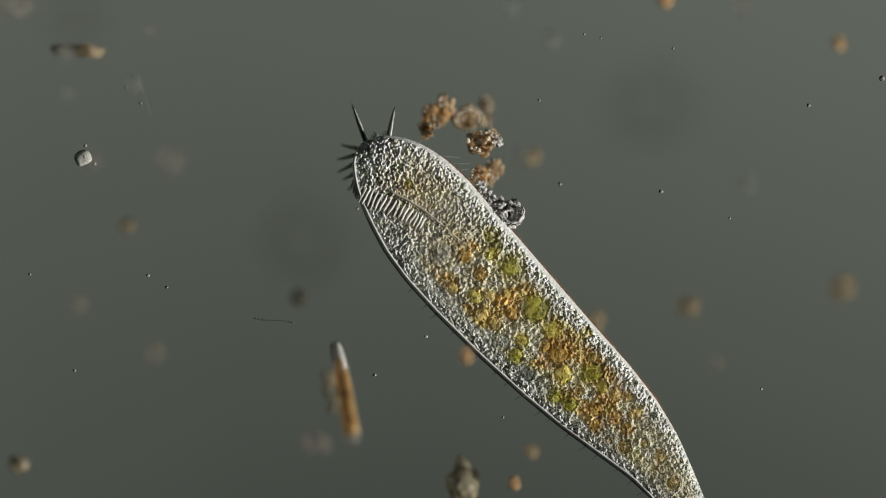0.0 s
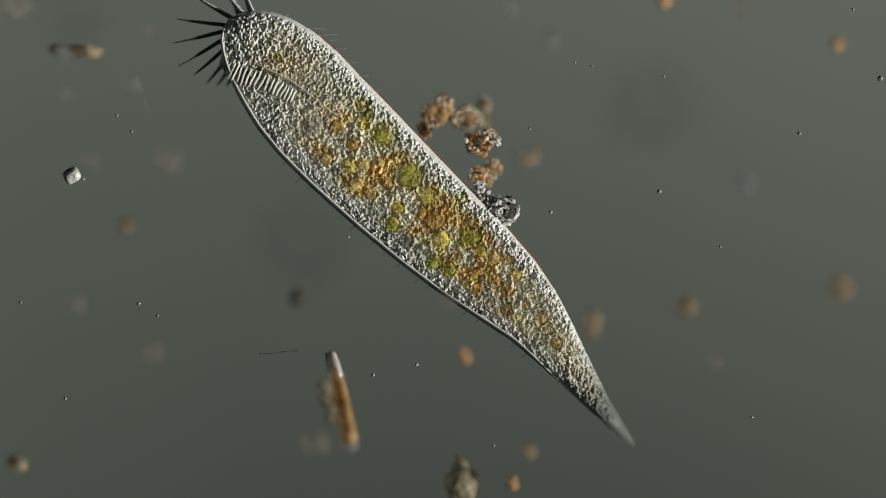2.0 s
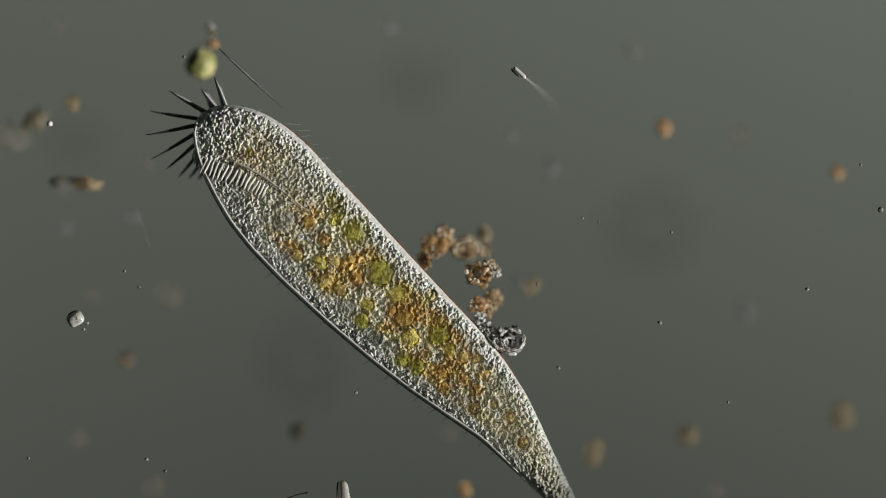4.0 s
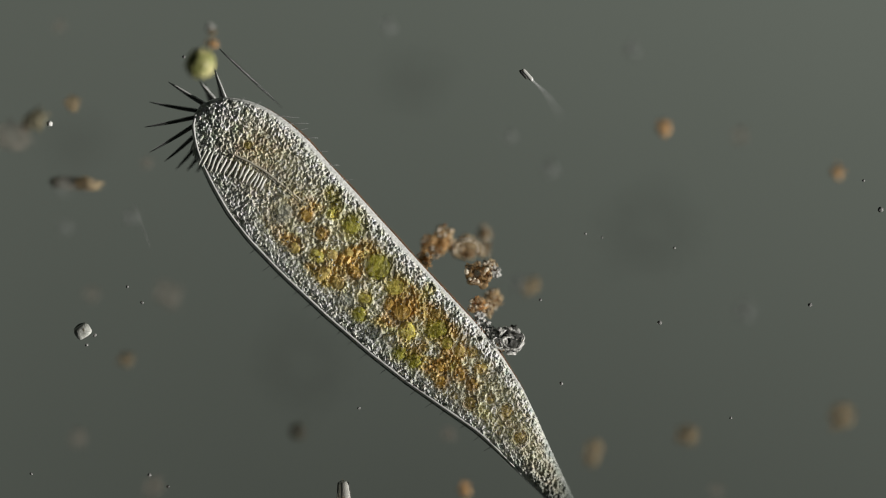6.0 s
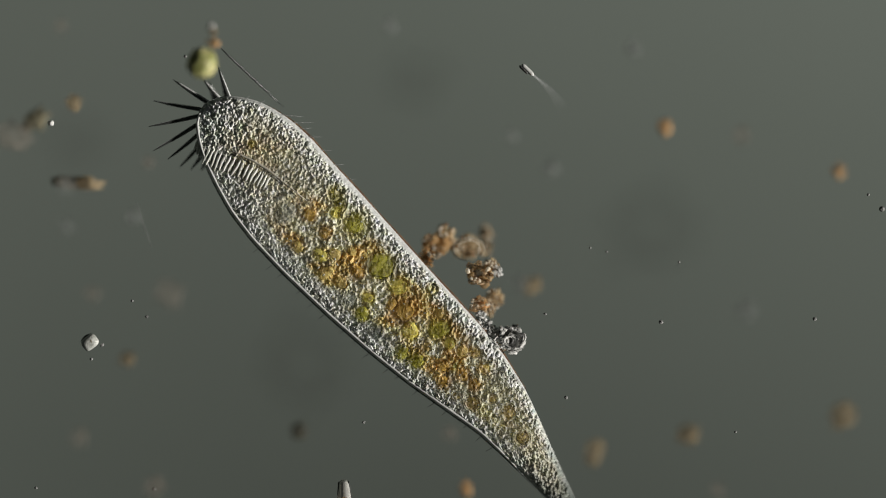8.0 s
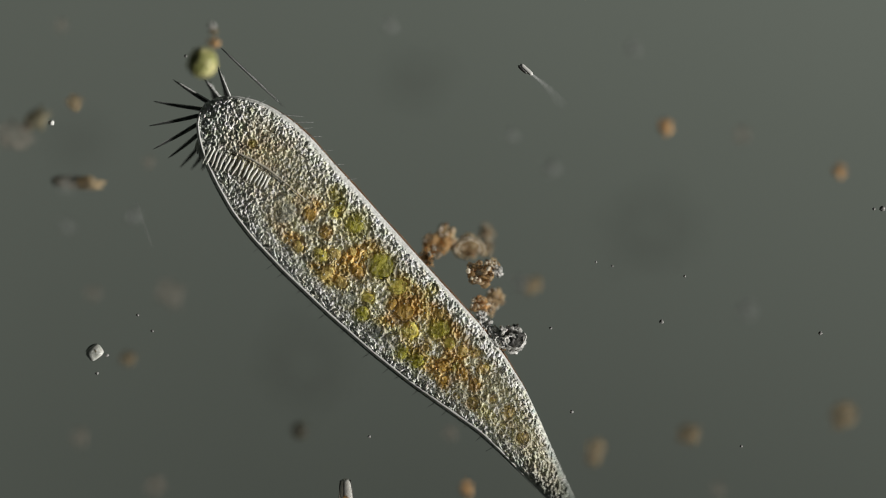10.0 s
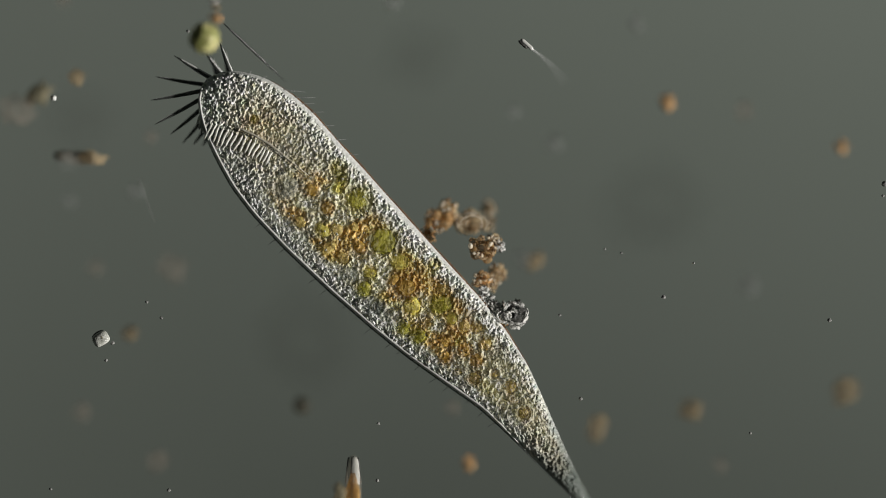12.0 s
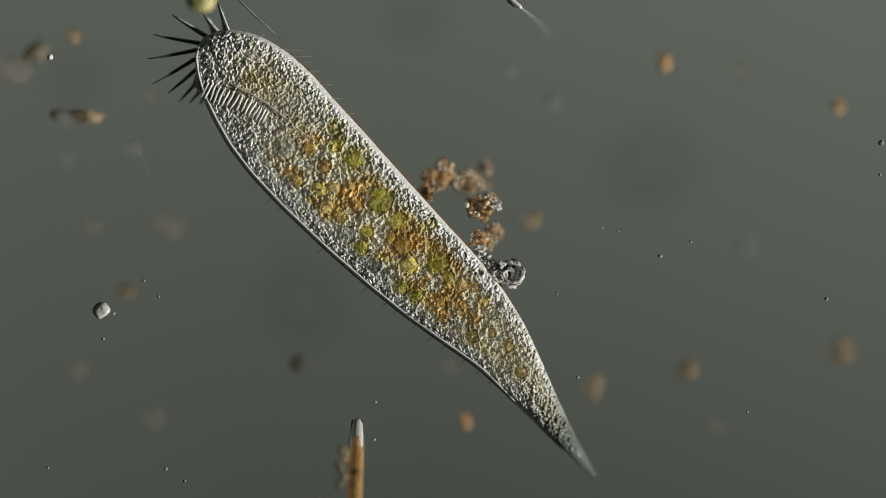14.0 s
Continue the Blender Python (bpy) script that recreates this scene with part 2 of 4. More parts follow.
def tube(bm, path, radii, sides=8, flat=1.0):
    """A tube along a path of points with a radius at each; its ends are closed."""
    rings = []
    for i, p in enumerate(path):
        a, b = path[max(i - 1, 0)], path[min(i + 1, len(path) - 1)]
        d = (Vector(b) - Vector(a)).normalized()
        side = d.cross(Vector((0, 0, 1)))
        side = side.normalized() if side.length > 1e-6 else Vector((1, 0, 0))
        up = side.cross(d)
        rings.append([bm.verts.new(Vector(p) + float(radii[i]) * (side * math.cos(2 * math.pi * j / sides) + up * flat * math.sin(2 * math.pi * j / sides)))
                      for j in range(sides)])
    for r, s in zip(rings, rings[1:]):
        for j in range(sides):
            bm.faces.new((r[j], r[(j + 1) % sides], s[(j + 1) % sides], s[j]))
    bm.faces.new(list(reversed(rings[0])))
    bm.faces.new(rings[-1])
    bmesh.ops.recalc_face_normals(bm, faces=bm.faces)


def ragged(bm, radii, seed, rough=0.55, detail=4, fine=1.0):
    """One ragged flake: a rounded body broken up by uneven relief at three sizes."""
    made = bmesh.ops.create_icosphere(bm, subdivisions=detail, radius=1.0)["verts"]
    off = Vector((seed * 7.13, seed * 3.7, seed * 1.9))
    for v in made:
        d = v.co.normalized()
        s = 1 + rough * (noise.noise(d * 1.7 + off) + 0.7 * noise.noise(d * 4.0 + off) + 0.55 * fine * noise.noise(d * 9.0 + off))
        v.co = Vector((d.x * radii[0], d.y * radii[1], d.z * radii[2])) * max(s, 0.25)


# ---- the field ----
def build_field():
    bm = bmesh.new()
    bmesh.ops.create_grid(bm, x_segments=300, y_segments=300, size=150)
    for v in bm.verts:   # very slightly warped: the slope gives the field its uneven lighting
        x, y = 6 * math.tanh(v.co.x / 6), 6 * math.tanh(v.co.y / 6)
        v.co.z = -(0.020 * x * x + 0.080 * x * y + 0.0042 * x ** 3 + 0.006 * x * x * y)
    ob = part("backdrop", bm, M_FIELD)
    ob.location.z = -6
    tagged(ob, "plain grey-green lit field under the water film", "backdrop", kind="structure")


# ---- the ciliate ----
FOOD = (
    ("green", "olive-green round food vacuole", (0.44, 0.41, 0.055), ((627, 280, 25), (592, 226, 16), (598, 248, 13), (670, 356, 24), (637, 440, 14), (772, 468, 22), (708, 510, 16), (733, 523, 15))),
    ("yellow", "yellow round food vacuole", (0.70, 0.58, 0.14), ((443, 140, 8), (700, 392, 18), (760, 397, 12), (647, 412, 13), (722, 470, 17), (565, 337, 15), (590, 262, 11), (792, 492, 11))),
    ("brown", "brown food vacuole", (0.52, 0.33, 0.08), ((545, 265, 13), (572, 296, 13), (630, 366, 13), (712, 436, 23), (690, 424, 12), (780, 532, 12), (814, 546, 14), (782, 560, 13), (836, 566, 12))),
    ("ochre", "ochre food vacuole", (0.58, 0.41, 0.14), ((525, 322, 13), (590, 335, 16), (574, 368, 16), (600, 385, 12), (776, 440, 14), (815, 506, 12), (836, 508, 11), (851, 537, 12), (620, 330, 12), (750, 500, 11))),
    ("clear", "pale clear vacuole", (0.34, 0.37, 0.36), ((610, 416, 17), (502, 263, 24), (870, 556, 12), (660, 470, 14))),
    ("ringed", "pale ringed vacuole", (0.40, 0.32, 0.20), ((895, 613, 12), (920, 660, 12), (833, 597, 12), (868, 590, 8), (805, 585, 8))))
U0, V0, NU, NV = -10, -110, 1060, 230   # the cell's face as a grid of plan units


def blob_field(rng, count, size, amp, lean=None):
    """A relief of scattered rounded bumps and pits."""
    field = np.zeros((NU, NV))
    for _ in range(count):
        u, v = rng.uniform(0, NU), rng.uniform(0, NV)
        sg = rng.uniform(*size)
        a = rng.uniform(0, math.pi) if lean is None else rng.normal(lean, 0.55)
        la, lb = sg * rng.uniform(1.0, 1.9), sg * rng.uniform(0.75, 1.0)
        n = int(3 * la) + 1
        i0, j0 = int(u) - n, int(v) - n
        i1, j1 = i0 + 2 * n + 1, j0 + 2 * n + 1
        a0, b0, a1, b1 = max(i0, 0), max(j0, 0), min(i1, NU), min(j1, NV)
        if a1 <= a0 or b1 <= b0:
            continue
        du, dv = np.arange(a0, a1)[:, None] - u, np.arange(b0, b1)[None, :] - v
        x, y = du * math.cos(a) + dv * math.sin(a), dv * math.cos(a) - du * math.sin(a)
        field[a0:a1, b0:b1] += rng.uniform(*amp) * sg * np.exp(-0.5 * ((x / la) ** 2 + (y / lb) ** 2))
    return field


def granule_field(rng, count, size, stretch, lean, lift, ring_count=0):
    """A relief of packed rounded granules, some of them open rings."""
    field = np.zeros((NU, NV))
    for k in range(count + ring_count):
        u, v = rng.uniform(0, NU), rng.uniform(0, NV)
        ring = k >= count
        r = rng.uniform(*size) * (rng.uniform(1.5, 2.3) if ring else 1)
        a = rng.normal(lean, 0.5)
        la, lb = r * (rng.uniform(1.0, 1.25) if ring else rng.uniform(*stretch)), r
        n = int(la + 3)
        a0, b0, a1, b1 = max(int(u) - n, 0), max(int(v) - n, 0), min(int(u) + n + 1, NU), min(int(v) + n + 1, NV)
        if a1 <= a0 or b1 <= b0:
            continue
        du, dv = np.arange(a0, a1)[:, None] - u, np.arange(b0, b1)[None, :] - v
        d = np.hypot((du * math.cos(a) + dv * math.sin(a)) / la, (dv * math.cos(a) - du * math.sin(a)) / lb)
        if ring:
            dome = 1.9 * np.sqrt(np.clip(1 - ((d - 0.82) * r / 1.7) ** 2, 0, 1)) + 0.5 * lift * (d < 1)
        else:
            dome = r * np.sqrt(np.clip(1 - d * d, 0, 1)) + rng.uniform(0, lift) * (d < 1)
        field[a0:a1, b0:b1] = np.maximum(field[a0:a1, b0:b1], dome)
    for axis in (0, 1):
        field = 0.84 * field + 0.08 * (np.roll(field, 1, axis) + np.roll(field, -1, axis))
    return field


def inside_ring(d, kind):
    """The raised rim round a vacuole, doubled round the ringed ones."""
    rim = 2.4 * np.exp(-((d - 1.1) / 0.12) ** 2) - 2.2 * np.exp(-((d - 0.85) / 0.13) ** 2)
    return rim + (3.0 * np.exp(-((d - 1.4) / 0.13) ** 2) if kind == "ringed" else 0)


def cell_face():
    """Relief (plan units) and pigment of the cell's upper face over its grid."""
    rng = np.random.default_rng(11)
    uu, vv = np.meshgrid(np.arange(NU) + U0, np.arange(NV) + V0, indexing="ij")
    c, w = np.interp(uu, SMOOTH_U, PROFILE_C), np.maximum(np.interp(uu, SMOOTH_U, PROFILE_W), 1)
    q = (vv - c) / w
    fine = blob_field(rng, 16000, (0.9, 1.5), (-1.35, 1.55), 2.4)
    broad = blob_field(rng, 420, (9, 16), (-0.06, 0.06))
    middle = np.clip((0.78 - np.abs(q - 0.02)) / 0.25, 0, 1) * np.clip((uu - 180) / 120, 0, 1) * np.clip((860 - uu) / 90, 0, 1)
    rings = np.zeros((NU, NV))
    for _ in range(520):
        i, j, r = rng.integers(240, 880), rng.integers(40, 190), rng.uniform(3.0, 6.5)
        n = 10
        du, dv = np.arange(-n, n + 1)[:, None], np.arange(-n, n + 1)[None, :] * rng.uniform(0.8, 1.25)
        rings[i - n:i + n + 1, j - n:j + n + 1] += rng.uniform(0.7, 1.6) * np.exp(-((np.hypot(du, dv) - r) / 1.1) ** 2)
    packed = granule_field(rng, 12500, (1.5, 2.7), (1.0, 2.2), 2.4, 1.2, 800)
    loose = granule_field(rng, 4200, (1.7, 3.6), (1.0, 2.2), 2.4, 1.6, 900)
    outer = (packed * (1 - 0.6 * middle) + loose * (0.6 * middle)) * (2.0 - 0.4 * np.clip((220 - uu) / 100, 0, 1) + 0.5 * middle + 0.8 * np.clip((uu - 420) / 220, 0, 1)) + fine * 0.6
    relief = rings * 1.4 + loose * 1.3 + fine * 0.15 + broad
    # smooth edges
    band = 4 + 3 * np.clip(uu / 250, 0, 1) - 6 * np.clip((uu - 420) / 220, 0, 1)
    left, right = (q + 1) * w, (1 - q) * w
    mask = np.clip((left - 4) / 4, 0, 1) * np.clip((right - band + 1) / 4, 0.14 * np.clip(right / 3, 0, 1), 1) * np.clip((1010 - uu) / 80, 0.12, 1)
    pig = np.ones((NU, NV, 3)) * np.array((0.78, 0.80, 0.65))
    skin = np.ones((NU, NV, 3)) * np.array((0.85, 0.87, 0.79))
    shade = blob_field(rng, 1300, (4, 9), (-0.035, 0.035))
    px = HEAD.x + E_U.x * uu + E_V.x * vv
    py = HEAD.y + E_U.y * uu + E_V.y * vv
    # pigment of the food, soft-edged, with amber between
    amber = np.clip(0.50 + 1.0 * blob_field(rng, 260, (10, 20), (-0.11, 0.11)), 0, 1) * middle * np.clip((840 - uu) / 220, 0.3, 1)
    hue = np.clip(0.5 + blob_field(rng, 200, (9, 18), (-0.09, 0.09)), 0, 1)[..., None]
    tint = (1 - hue) * np.array((0.66, 0.43, 0.10)) + hue * np.array((0.78, 0.66, 0.17))
    pig += (tint - pig) * np.clip(amber * 1.5 - 0.15, 0, 0.9)[..., None]
    skin += (tint - skin) * np.clip(amber * 1.3 - 0.36, 0, 0.62)[..., None]
    head = np.exp(-(((px - 455) / 55) ** 2 + ((py - 150) / 38) ** 2)) * 0.55
    pig += (np.array((0.42, 0.34, 0.24)) - pig) * head[..., None]
    skin += (np.array((0.78, 0.66, 0.45)) - skin) * (head * 0.9)[..., None]
    cool = np.exp(-(((px - 375) / 40) ** 2 + ((py - 110) / 55) ** 2)) * 0.35
    skin += (np.array((0.62, 0.74, 0.74)) - skin) * cool[..., None]
    vacuoles = np.zeros((NU, NV))
    broken = np.clip(0.7 + blob_field(rng, 900, (5, 9), (-0.16, 0.16)), 0, 1.6)
    for kind, _, colour, places in FOOD:
        for x, y, r in places:
            d = np.hypot(px - x, py - y) / r
            k = np.clip(1.5 - d, 0, 1) * (0.95 if kind in ("green", "yellow", "brown") else 0.6)
            pig += (np.array(colour) - pig) * k[..., None]
            relief += r * 0.10 * np.clip(1 - d * d, 0, 1) * (d < 1) + 1.0 * np.exp(-((d - 1.12) / 0.14) ** 2) - 0.6 * np.exp(-((d - 0.9) / 0.12) ** 2) + (2.6 * np.exp(-((d - 1.3) / 0.13) ** 2) if kind == "ringed" else 0)
            outer += inside_ring(d, kind) * broken * (2.0 if kind == "ringed" else 1.6 if kind == "clear" else 0.8)
            vacuoles = np.maximum(vacuoles, np.clip((1.15 - d) * 3, 0, 1) * (1.0 if kind in ("green", "yellow") else 0.65))
            skin += (np.array(colour) * 1.15 - skin) * (np.clip(1.45 - d, 0, 1) * 0.6)[..., None]
    relief = np.clip(relief - 3.0, -7, 8) * mask
    outer = np.clip(outer - 4.2, -7, 8) * mask
    # relief shading put into the pigment: raised spots lighter, hollows darker
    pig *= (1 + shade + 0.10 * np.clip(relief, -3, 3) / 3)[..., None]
    # fine iridescence: warm and cool grains side by side
    for channel, amount in ((0, 0.05), (2, 0.075)):
        pig[..., channel] *= 1 + np.clip(blob_field(rng, 9000, (1.5, 3.2), (-0.11, 0.11)), -1, 1) * amount * 4
    warm = np.clip((uu - 30) / 80, 0, 1) * np.clip((0.75 - np.abs(q - 0.1)) / 0.4, 0, 1)
    for face, amount in ((pig, 0.4), (skin, 0.6)):
        face += (face * np.array((1.16, 1.0, 0.74)) - face) * (warm * amount)[..., None]
    for channel, amount in ((0, 0.05), (2, 0.075)):
        skin[..., channel] *= 1 + np.clip(blob_field(rng, 9000, (1.5, 3.2), (-0.11, 0.11)), -1, 1) * amount * 4
    grain = blob_field(rng, 15000, (1.1, 2.2), (-0.22, 0.22))
    skin *= 1 + np.clip(grain, -0.4, 0.35)[..., None]
    # the smooth margins are paler, the tail is plain
    pale = np.clip((band + 3 - right) / 4, 0, 1) * np.clip((850 - uu) / 130, 0, 1)
    tail = np.clip((uu - 800) / 150, 0, 1)
    skin += (np.array((0.12, 0.14, 0.125)) - skin) * tail[..., None]
    skin += (np.array((0.80, 0.81, 0.78)) - skin) * pale[..., None]
    inside = np.clip((0.86 - np.abs(q + 0.02)) / 0.3, 0, 1) * np.clip((uu - 20) / 100, 0, 1) * np.clip((900 - uu) / 120, 0, 1)
    cover = 0.94 - inside * (0.22 + 0.34 * np.clip((uu - 120) / 160, 0, 1))
    cover *= 1 + inside * np.clip(blob_field(rng, 900, (5, 10), (-0.05, 0.05)), -0.6, 0.6)
    cover *= 1 - 0.62 * vacuoles * inside
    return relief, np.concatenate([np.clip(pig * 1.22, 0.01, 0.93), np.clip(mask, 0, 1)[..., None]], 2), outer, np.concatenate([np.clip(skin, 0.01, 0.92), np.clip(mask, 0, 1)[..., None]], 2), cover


INNER, PIGMENT, RELIEF, SKIN_TINT, COVER = cell_face()
DEPTH = 12   # how far the inner face lies under the outer


def relief_at(u, v):
    return float(RELIEF[min(max(int(round(u - U0)), 0), NU - 1), min(max(int(round(v - V0)), 0), NV - 1)])


CELL_U = [-4.9, -4.5, -4, -3, -2, -1] + list(np.arange(0, 1039.5, 1.05)) + [1039.5]


def face_part(root, name, label, relief, tint, cover, depth, material):
    """One closed body of the cell's shape, with the given relief and pigment on its upper face, lying depth under the outer face."""
    s = np.linspace(1, -1, 193)
    qs = 0.7 * s + 0.3 * np.sin(s * math.pi / 2)
    under = np.linspace(-1, 1, 14)[1:-1]
    verts, colours, covers = [], [], []
    shrink = 1 if depth == 0 else 0.97
    us = CELL_U if depth == 0 else CELL_U[8:-30]
    for u in us:
        c, w = profile(u)
        h = height_of(w)
        base = h * np.where(qs < 0, (1 - np.abs(qs) ** 14).clip(0) ** 0.25 * (1 - 0.20 * qs ** 2), (1 - np.abs(qs) ** 4.5).clip(0) ** 0.45 * (1 - 0.15 * qs ** 2))
        f = min(1.0, max(0.0, (u - 790) / 120))
        base = (1 - f) * base + f * 2.0 * h * np.sqrt((1 - qs ** 2).clip(0))
        base = base * (1 - min(depth / max(h, 1), 0.5))
        vs = c + qs * w * shrink
        fi, fj = np.full(len(qs), min(max(u - U0, 0), NU - 2)), np.clip(vs - V0, 0, NV - 2)
        i, j = fi.astype(int), fj.astype(int)
        a, b = fi - i, fj - j
        z = base + (relief[i, j] * (1 - a) * (1 - b) + relief[i + 1, j] * a * (1 - b) + relief[i, j + 1] * (1 - a) * b + relief[i + 1, j + 1] * a * b)
        for v, zz in zip(vs, z):
            verts.append(on_cell(u, v, zz + sink(u))[:])
        colours.append(tint[i, j])
        covers.append(cover[i, j])
        for q in under:
            verts.append(on_cell(u, c + q * w * shrink, sink(u) - (h - depth * 0.5 * min(1, h / 20)) * (1 - abs(q) ** 4) ** 0.45)[:])
        colours.append(np.full((len(under), 4), 0.3))
        covers.append(np.full(len(under), 0.9))
    n = len(qs) + len(under)
    faces = [(r * n + k, (r + 1) * n + k, (r + 1) * n + (k + 1) % n, r * n + (k + 1) % n) for r in range(len(us) - 1) for k in range(n)]
    faces.append(tuple(range(n)))
    faces.append(tuple(reversed(range((len(us) - 1) * n, len(us) * n))))
    me = bpy.data.meshes.new(name)
    me.from_pydata(verts, [], faces)
    me.polygons.foreach_set("use_smooth", [True] * len(me.polygons))
    att = me.color_attributes.new("pigment", "FLOAT_COLOR", "POINT")
    att.data.foreach_set("color", np.concatenate(colours).astype(np.float32).ravel())
    me.attributes.new("cover", "FLOAT", "POINT").data.foreach_set("value", np.concatenate(covers).astype(np.float32))
    me.materials.append(material)
    ob = new(name, me)
    ob.parent = root
    tagged(ob, label)


def build_ciliate():
    root = new("ciliate")
    tagged(root, "long grey granular ciliate with pointed tail and amber-green food", "ciliate")
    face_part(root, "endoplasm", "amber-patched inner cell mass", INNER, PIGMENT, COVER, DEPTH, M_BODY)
    face_part(root, "pellicle", "clear granular outer skin of the cell", RELIEF, SKIN_TINT, COVER, 0, M_SHELL)
    # pellicle along both edges: pale tubes that also put in the bright edge line
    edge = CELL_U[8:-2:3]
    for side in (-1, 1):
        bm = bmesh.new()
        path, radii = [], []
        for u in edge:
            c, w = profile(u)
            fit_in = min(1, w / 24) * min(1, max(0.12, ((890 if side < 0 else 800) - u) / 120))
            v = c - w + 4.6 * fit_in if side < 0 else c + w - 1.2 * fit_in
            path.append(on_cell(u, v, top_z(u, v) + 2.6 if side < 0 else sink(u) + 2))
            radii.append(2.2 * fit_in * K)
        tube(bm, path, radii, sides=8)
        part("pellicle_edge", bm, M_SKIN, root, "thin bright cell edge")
    # a thin brown tube outside the bright edge paints the lens's colour fringe
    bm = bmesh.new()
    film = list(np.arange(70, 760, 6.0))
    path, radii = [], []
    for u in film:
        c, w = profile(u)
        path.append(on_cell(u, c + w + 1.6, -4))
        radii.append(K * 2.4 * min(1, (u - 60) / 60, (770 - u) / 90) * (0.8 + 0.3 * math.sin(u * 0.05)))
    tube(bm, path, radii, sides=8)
    part("edge_film", bm, M_PAINTED_EDGE, root, "thin brown tube painting the colour fringe along the cell's edge")
    # a thin dark tube outside the other edge paints its line of shade
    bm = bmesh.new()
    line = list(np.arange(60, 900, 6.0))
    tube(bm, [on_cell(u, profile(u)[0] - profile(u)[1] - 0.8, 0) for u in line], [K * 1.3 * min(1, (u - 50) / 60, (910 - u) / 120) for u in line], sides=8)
    part("edge_film", bm, M_CIRRUS, root, "thin dark tube painting the shade line along the cell's edge")
    build_food(root)
    build_granules(root)
    build_mouth(root)
    return root


def build_granules(root):
    """Single refractile granules that stand out of the cell's face."""
    rng = np.random.default_rng(5)
    bm = bmesh.new()
    bmesh.ops.create_icosphere(bm, subdivisions=1, radius=1.0)
    base = np.array([v.co[:] for v in bm.verts])
    tris = np.array([[v.index for v in f.verts] for f in bm.faces])
    bm.free()
    verts, faces, count = [], [], 0
    while count < 220:
        u = rng.uniform(0, 960)
        c, w = profile(u)
        q = rng.uniform(-1, 1)
        if rng.uniform() > w / 97 or not -1 + 8 / w < q < 1 - 15 / max(w, 16) or (abs(q) < 0.6 and rng.uniform() < 0.6):
            continue
        v = c + q * w
        r = rng.uniform(1.3, 2.3)
        a = rng.uniform(0, math.pi)
        p = base * np.array([r * rng.uniform(1.0, 1.6), r * rng.uniform(0.8, 1.0), r])
        p = np.stack([p[:, 0] * math.cos(a) - p[:, 1] * math.sin(a), p[:, 0] * math.sin(a) + p[:, 1] * math.cos(a), p[:, 2]], 1)
        verts.append(p * K + np.array(on_cell(u, v, top_z(u, v) + relief_at(u, v) + r * rng.uniform(-0.3, 0.3))))
        faces.append(tris + count * len(base))
        count += 1
    me = bpy.data.meshes.new("granulation")
    me.from_pydata(np.concatenate(verts).tolist(), [], np.concatenate(faces).tolist())
    me.polygons.foreach_set("use_smooth", [True] * len(me.polygons))
    me.materials.append(M_GRAIN)
    ob = new("granulation", me)
    ob.parent = root
    tagged(ob, "tiny bright refractile granules", kind="stuff")


def build_food(root):
    looks = {"green": M_GREEN, "yellow": M_YELLOW, "brown": M_BROWN, "ochre": M_OCHRE, "clear": M_CLEAR, "ringed": M_OCHRE}
    for kind, label, _, places in FOOD:
        for x, y, r in places:
            bm = bmesh.new()
            ragged(bm, (r * (0.82 + 0.16 * math.sin(x * 1.7)) * K, r * (0.78 + 0.16 * math.sin(y * 2.3)) * K, r * 0.26 * K), x * 0.37 + y * 0.11, 0.14, 4, 0.6)
            ob = part("food_vacuole", bm, looks[kind], root, label)
            ob.location = cell(x, y, (top_z(*uv_of(x, y)) - DEPTH + r * 0.05) * K)
            ob.rotation_euler.z = (x * 0.7 + y * 0.3) % 3.1


def build_mouth(root):
    # comb of membranelles
    line = [Vector(p) for p in ((347, 138), (358, 156), (378, 168), (403, 176), (430, 186), (452, 198), (470, 208))]
    count = 20
    for i in range(count):
        f = i / (count - 1) * (len(line) - 1)
        j = min(int(f), len(line) - 2)
        p = line[j].lerp(line[j + 1], f - j)
        long = 12.5 + 4.5 * math.sin(math.pi * min(1, (i + 2) / count)) + ((i * 37) % 10 - 5) * 0.4
        turn = radians(68 - 10 * i / count + ((i * 53) % 11 - 5) * 1.0)
        u, v = uv_of(p.x, p.y)
        bm = bmesh.new()
        bend = 0.8 + 0.5 * math.sin(i * 2.7)
        path = [Vector((x * long * K, bend * K * (1 - x * x) + 0.4 * K * math.sin(4 * x + i), 0)) for x in np.linspace(-1, 1, 9)]
        tube(bm, path, [K * r for r in (0.9, 2.0, 2.6, 2.9, 3.0, 2.9, 2.5, 1.8, 0.8)], 10, 0.95)
        ob = part("membranelle", bm, M_COMB, root, "pale slat of the mouth comb")
        ob.location = cell(p.x, p.y, (top_z(u, v) - 0.2) * K)
        ob.rotation_euler.z = turn
    # the mouth's fold: a pale ridge with a dark groove under it
    fold = [Vector(p) for p in ((398, 150), (420, 157), (447, 170), (470, 184), (492, 201), (515, 220), (540, 240))]
    for name, off, lift, wide, mat, label in (("mouth_fold", 0.0, -0.2, 2.4, M_FOLD, "thin pale fold beside the mouth"), ("groove", -4.5, -0.6, 1.5, M_GROOVE, "dark groove under the fold")):
        bm = bmesh.new()
        path = [cell(p.x + off * 0.6, p.y - off, (top_z(*uv_of(p.x, p.y)) + lift) * K) for p in fold]
        tube(bm, path, [K * wide * r for r in (0.3, 0.8, 1.0, 1.0, 0.9, 0.7, 0.3)], 8)
        part(name, bm, mat, root, label)


